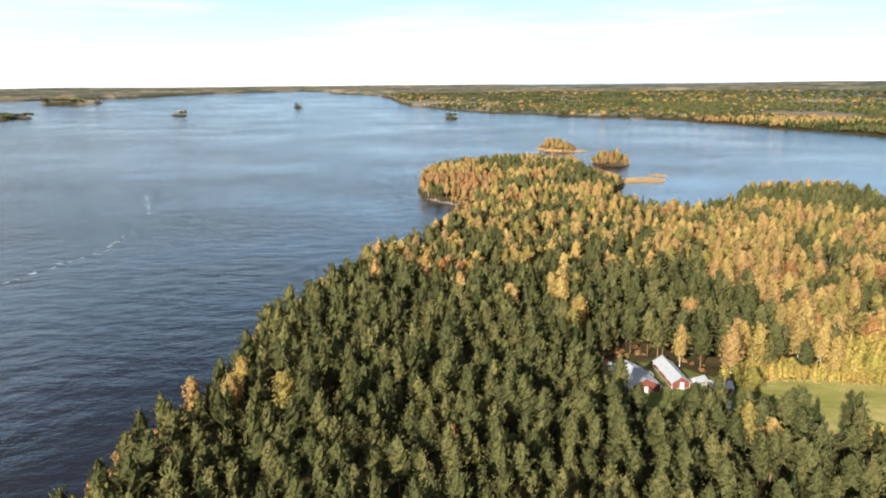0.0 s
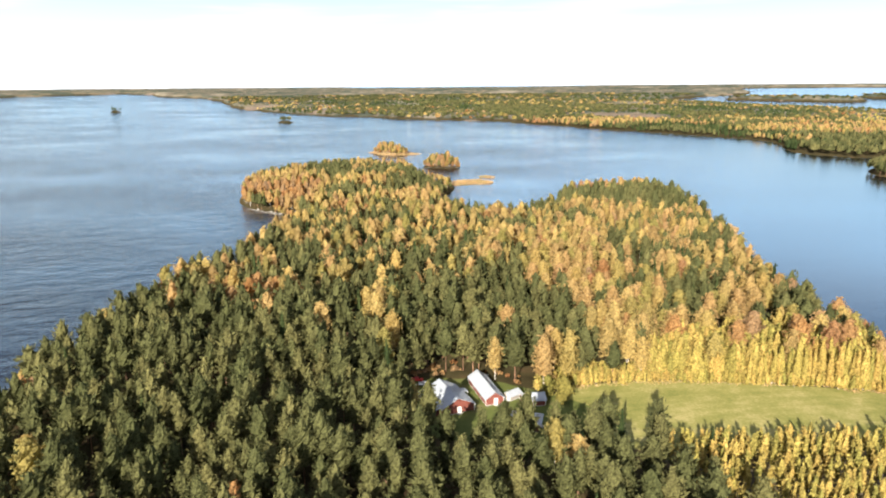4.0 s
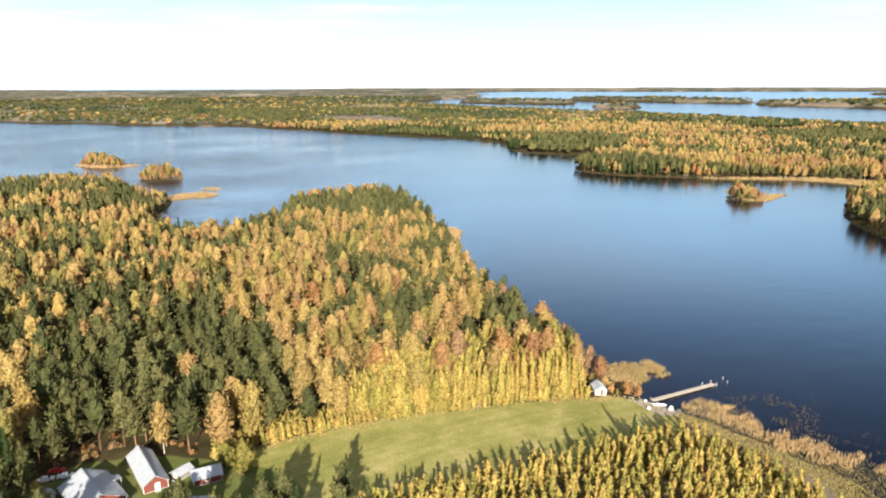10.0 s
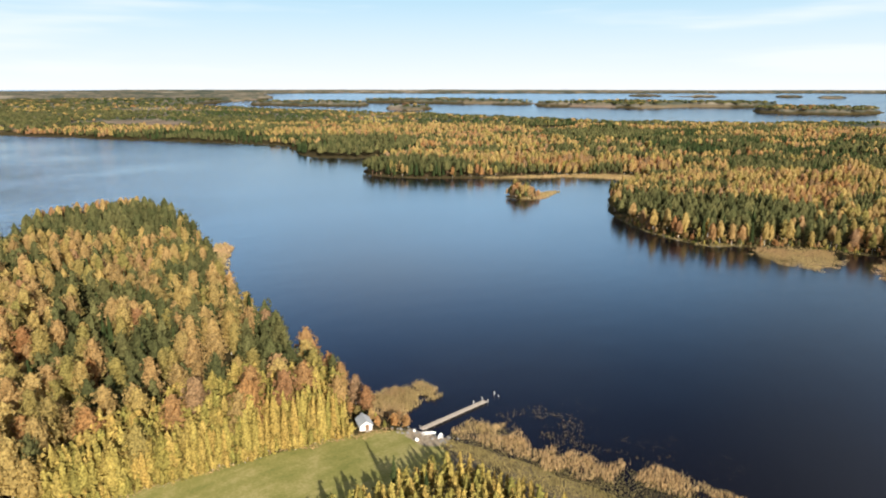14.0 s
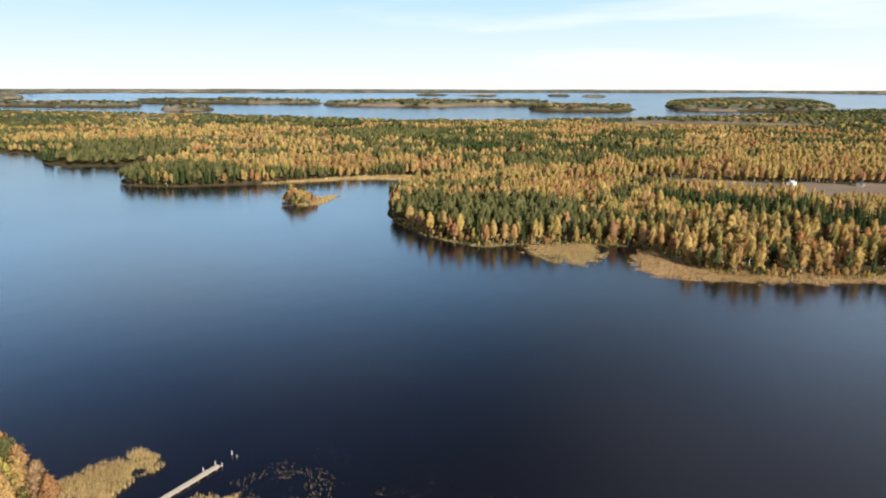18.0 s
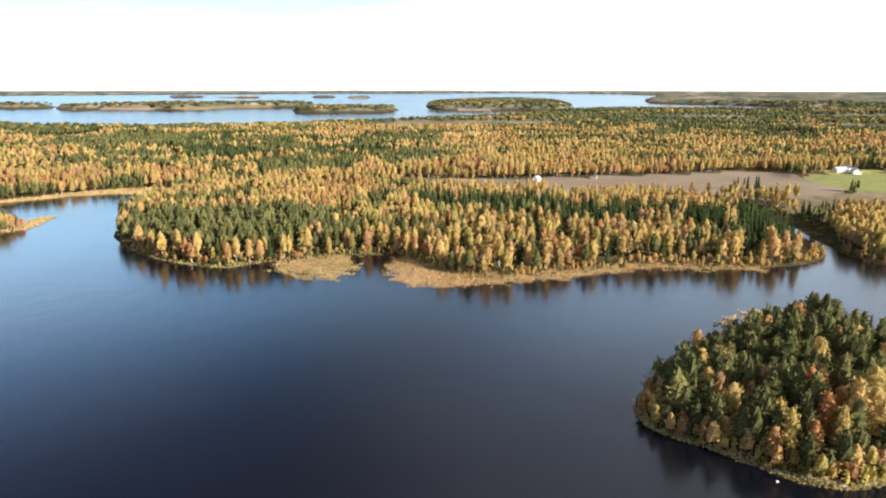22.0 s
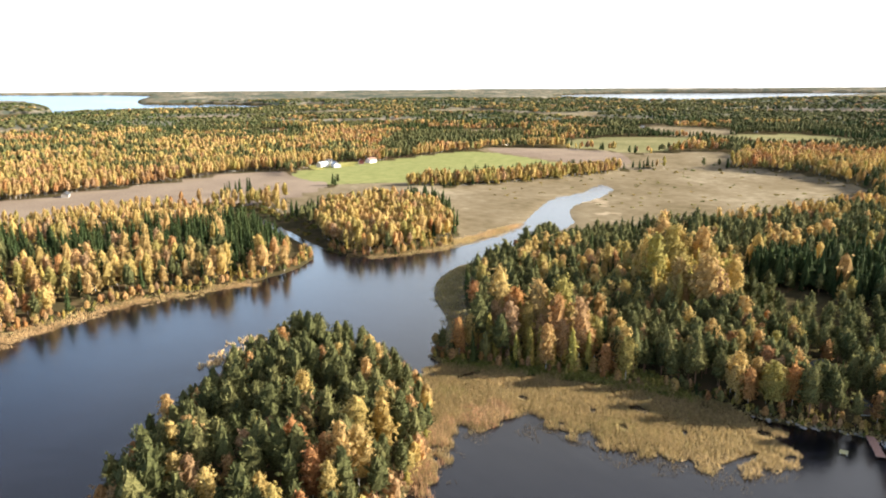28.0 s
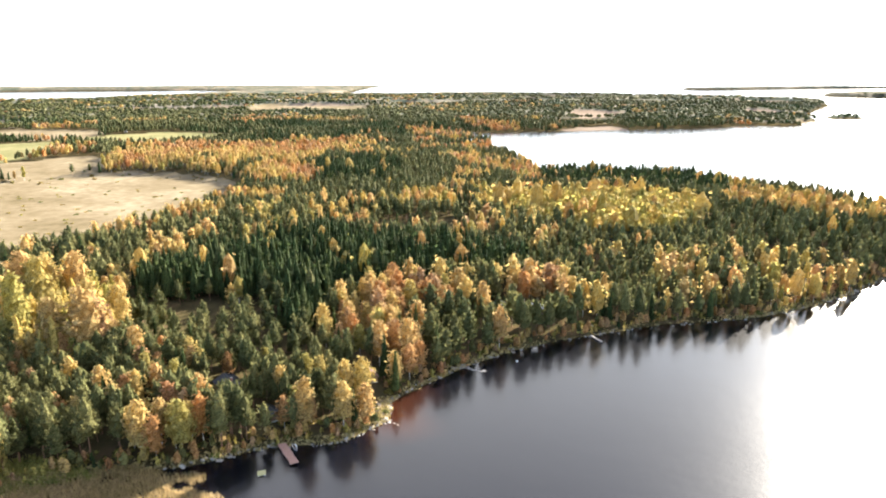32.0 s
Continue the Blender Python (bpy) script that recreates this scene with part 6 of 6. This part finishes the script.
jetty("lake_jetty", "long weathered plank jetty reaching from the landing into the lake", (253, 194.6), (283.5, 192.0), 2.0, 34, M_PLANK, 9)
for px, py, ph in ((279.2, 194.0, 1.6), (283.6, 193.6, 1.5), (283.9, 191.2, 1.4), (290.5, 193.4, 1.5), (290.0, 191.0, 0.9)):
    bm = bmesh.new()
    bmesh.ops.create_cone(bm, segments=8, radius1=0.12, radius2=0.1, depth=ph + 2, cap_ends=True, matrix=Matrix.Translation((0, 0, ph / 2 - 1)))
    post = part("mooring_post", bm, M_WHITEBARK)
    post.location = (px, py, 0)
    tagged(post, "pale mooring post standing in the water off the jetty", "post", "mooring posts off the jetty")
jetty("swimming_jetty", "short brown plank jetty below the cottage", (331.5, -215.8), (323.0, -205.2), 2.6, 18, M_RUSTDECK, 4)
jetty("bathing_pier", "narrow grey pier at the wooded shore", (229, -326.5), (224.5, -319), 1.0, 12, M_PLANK, 3)


def boat(name, label, x, y, z, turn, long=4.6, wide=1.5, roll=0.0, group=""):
    """An open rowing boat: shell, gunwale and thwarts."""
    top = new(name)
    top.matrix_world = pose(x, y, z, roll, 0, turn)
    tagged(top, label, "boat", group)
    n, rings, gun = 13, [], []
    verts, faces = [], []
    for i in range(n):
        u = i / (n - 1)
        w = wide / 2 * (math.sin(math.pi * min(1, u * 0.75 + 0.25)) ** 0.7) if u > 0.02 else wide * 0.3
        w = max(w * (1 if u < 0.96 else 0.35), 0.03)
        lift = 0.16 * u ** 3
        prof = [(-w, 0.55 + lift), (-w * 0.86, 0.25 + lift), (-w * 0.45, 0.05 + lift), (0, lift), (w * 0.45, 0.05 + lift), (w * 0.86, 0.25 + lift), (w, 0.55 + lift)]
        inner = [(-w * 0.9, 0.53 + lift), (-w * 0.78, 0.28 + lift), (-w * 0.4, 0.1 + lift), (0, 0.06 + lift), (w * 0.4, 0.1 + lift), (w * 0.78, 0.28 + lift), (w * 0.9, 0.53 + lift)]
        verts += [((u - 0.5) * long, p, q) for p, q in prof + inner[::-1]]
    m = 14
    for i in range(n - 1):
        for j in range(m):
            faces.append((i * m + j, i * m + (j + 1) % m, (i + 1) * m + (j + 1) % m, (i + 1) * m + j))
    faces += [tuple(range(m))[::-1], tuple(range((n - 1) * m, n * m))]
    part("hull", solid(verts, faces), M_HULL, top)
    for k in (-0.28, 0.0, 0.24):
        part("thwart", box((0.26, wide * 0.82, 0.04), (k * long, 0, 0.42)), M_PLANK, top)
    part("keel", box((long * 0.8, 0.06, 0.1), (0, 0, -0.02)), M_LOG, top)
    return top


BOATS = "white rowing boats pulled up on the shore"
boat("rowing_boat", "white rowing boat pulled up beside the jetty", 253.0, 191.2, ground_at(253, 191.2), -40, group=BOATS)
boat("rowing_boat", "white motor boat on the bank by the reeds", 253.6, 186.6, ground_at(253.6, 186.6), 35, 4.2, 1.7, 8, group=BOATS)
boat("rowing_boat", "white rowing boat lying beside the swimming jetty", 326.5, -214.6, ground_at(326.5, -214.6) + 0.05, 125, 4.0, 1.4, group=BOATS)
boat("rowing_boat", "white boat drawn up under the shore trees", 229.2, -336.5, ground_at(229.2, -336.5), 20, 4.4, 1.5, 10, group=BOATS)
boat("rowing_boat", "small pale boat drawn up under the shore trees", 223.0, -338.5, ground_at(223, -338.5), 70, 4.0, 1.3, -6, group=BOATS)


def barrel(name, label, x, y, z, r, h, material, category):
    bm = bmesh.new()
    bmesh.ops.create_uvsphere(bm, u_segments=14, v_segments=8, radius=r)
    for v in bm.verts:
        v.co.z = max(v.co.z * h / r, -h * 0.6)
    ob = part(name, bm, material)
    ob.location = (x, y, z)
    tagged(ob, label, category)


barrel("buoy", "round white buoy lying on the landing", 245.6, 189.4, ground_at(245.6, 189.4) + 0.4, 0.62, 0.6, M_HULL, "buoy")
barrel("buoy", "small white buoy lying on the landing", 250.7, 195.6, ground_at(250.7, 195.6) + 0.3, 0.45, 0.45, M_HULL, "buoy")
barrel("water_buoy", "small white buoy floating on the lake", 260.5, -293.1, 0.15, 0.45, 0.4, M_HULL, "buoy")
barrel("water_buoy", "white buoy floating beside the wooded islet", 372.0, -30.0, 0.15, 0.4, 0.35, M_HULL, "buoy")
raft = new("swimming_raft")
raft.matrix_world = pose(331.0, -199.2, 0.0, 0, 0, 24)
tagged(raft, "small yellow swimming raft floating off the jetty", "raft")
for i in range(6):
    part("deck_board", box((2.4, 0.42, 0.08), (0, -1.17 + i * 0.47, 0.34)), M_YELLOW, raft)
for sx in (-0.85, 0.85):
    part("float", box((0.5, 2.7, 0.4), (sx, 0, 0.1), 0, 0.1), M_STEEL, raft)


def car(name, label, x, y, turn, paint):
    top = new(name)
    top.matrix_world = pose(x, y, ground_at(x, y), 0, 0, turn)
    tagged(top, label, "car", "cars parked beside the farmhouse")
    prof = [(-2.1, 0.35), (-2.15, 0.8), (-1.95, 0.95), (-1.35, 1.0), (-0.9, 1.42), (0.55, 1.45), (1.15, 0.98), (2.0, 0.85), (2.15, 0.6), (2.1, 0.35)]
    n = len(prof)
    verts = [(px, s * (0.82 if pz < 1.1 else 0.66), pz) for s in (-1, 1) for px, pz in prof]
    part("body", solid(verts, [tuple(range(n)), tuple(range(2 * n - 1, n - 1, -1))] + [(i, (i + 1) % n, n + (i + 1) % n, n + i) for i in range(n)]), paint, top)
    part("windscreen", slab([(0.6, -0.62, 1.44), (0.6, 0.62, 1.44), (1.12, 0.7, 1.03), (1.12, -0.7, 1.03)], -0.02), M_GLASS, top)
    part("rear_window", slab([(-0.95, -0.62, 1.4), (-0.95, 0.62, 1.4), (-1.33, 0.68, 1.05), (-1.33, -0.68, 1.05)], -0.02), M_GLASS, top)
    for s in (-1, 1):
        part("side_window", slab([(-0.9, s * 0.76, 1.08), (0.8, s * 0.76, 1.08), (0.45, s * 0.7, 1.36), (-0.75, s * 0.7, 1.36)], 0.02), M_GLASS, top)
        for px in (-1.3, 1.35):
            bm = bmesh.new()
            bmesh.ops.create_cone(bm, segments=14, radius1=0.32, radius2=0.32, depth=0.2, cap_ends=True, matrix=Matrix.Translation((px, s * 0.76, 0.32)) @ Matrix.Rotation(math.pi / 2, 4, "X"))
            part("wheel", bm, M_TYRE, top)
    return top


car("car", "red car parked behind the farmhouse", 69.8, 243.0, -20, M_CARRED)
car("car", "white car parked behind the farmhouse", 67.0, 239.6, -10, M_WHITE)
car("car", "silver-white car parked behind the farmhouse", 71.8, 238.6, -15, M_HULL)

pole = new("nest_pole")
pole.location = (661, -207, ground_at(661, -207))
tagged(pole, "tall timber pole with a nest platform at the shore", "pole")
bm = bmesh.new()
bmesh.ops.create_cone(bm, segments=8, radius1=0.2, radius2=0.13, depth=9, cap_ends=True, matrix=Matrix.Translation((0, 0, 4.0)))
part("post", bm, M_LOG, pole)
part("platform", box((1.8, 1.8, 0.15), (0, 0, 8.5)), M_LOG, pole)
bm = bmesh.new()
bmesh.ops.create_icosphere(bm, subdivisions=2, radius=0.9, matrix=Matrix.Translation((0, 0, 8.8)) @ Matrix.Diagonal((1, 1, 0.5, 1)))
for v in bm.verts:
    v.co += noise.noise_vector(v.co * 3) * 0.15
part("nest", bm, M_BROWN, pole)
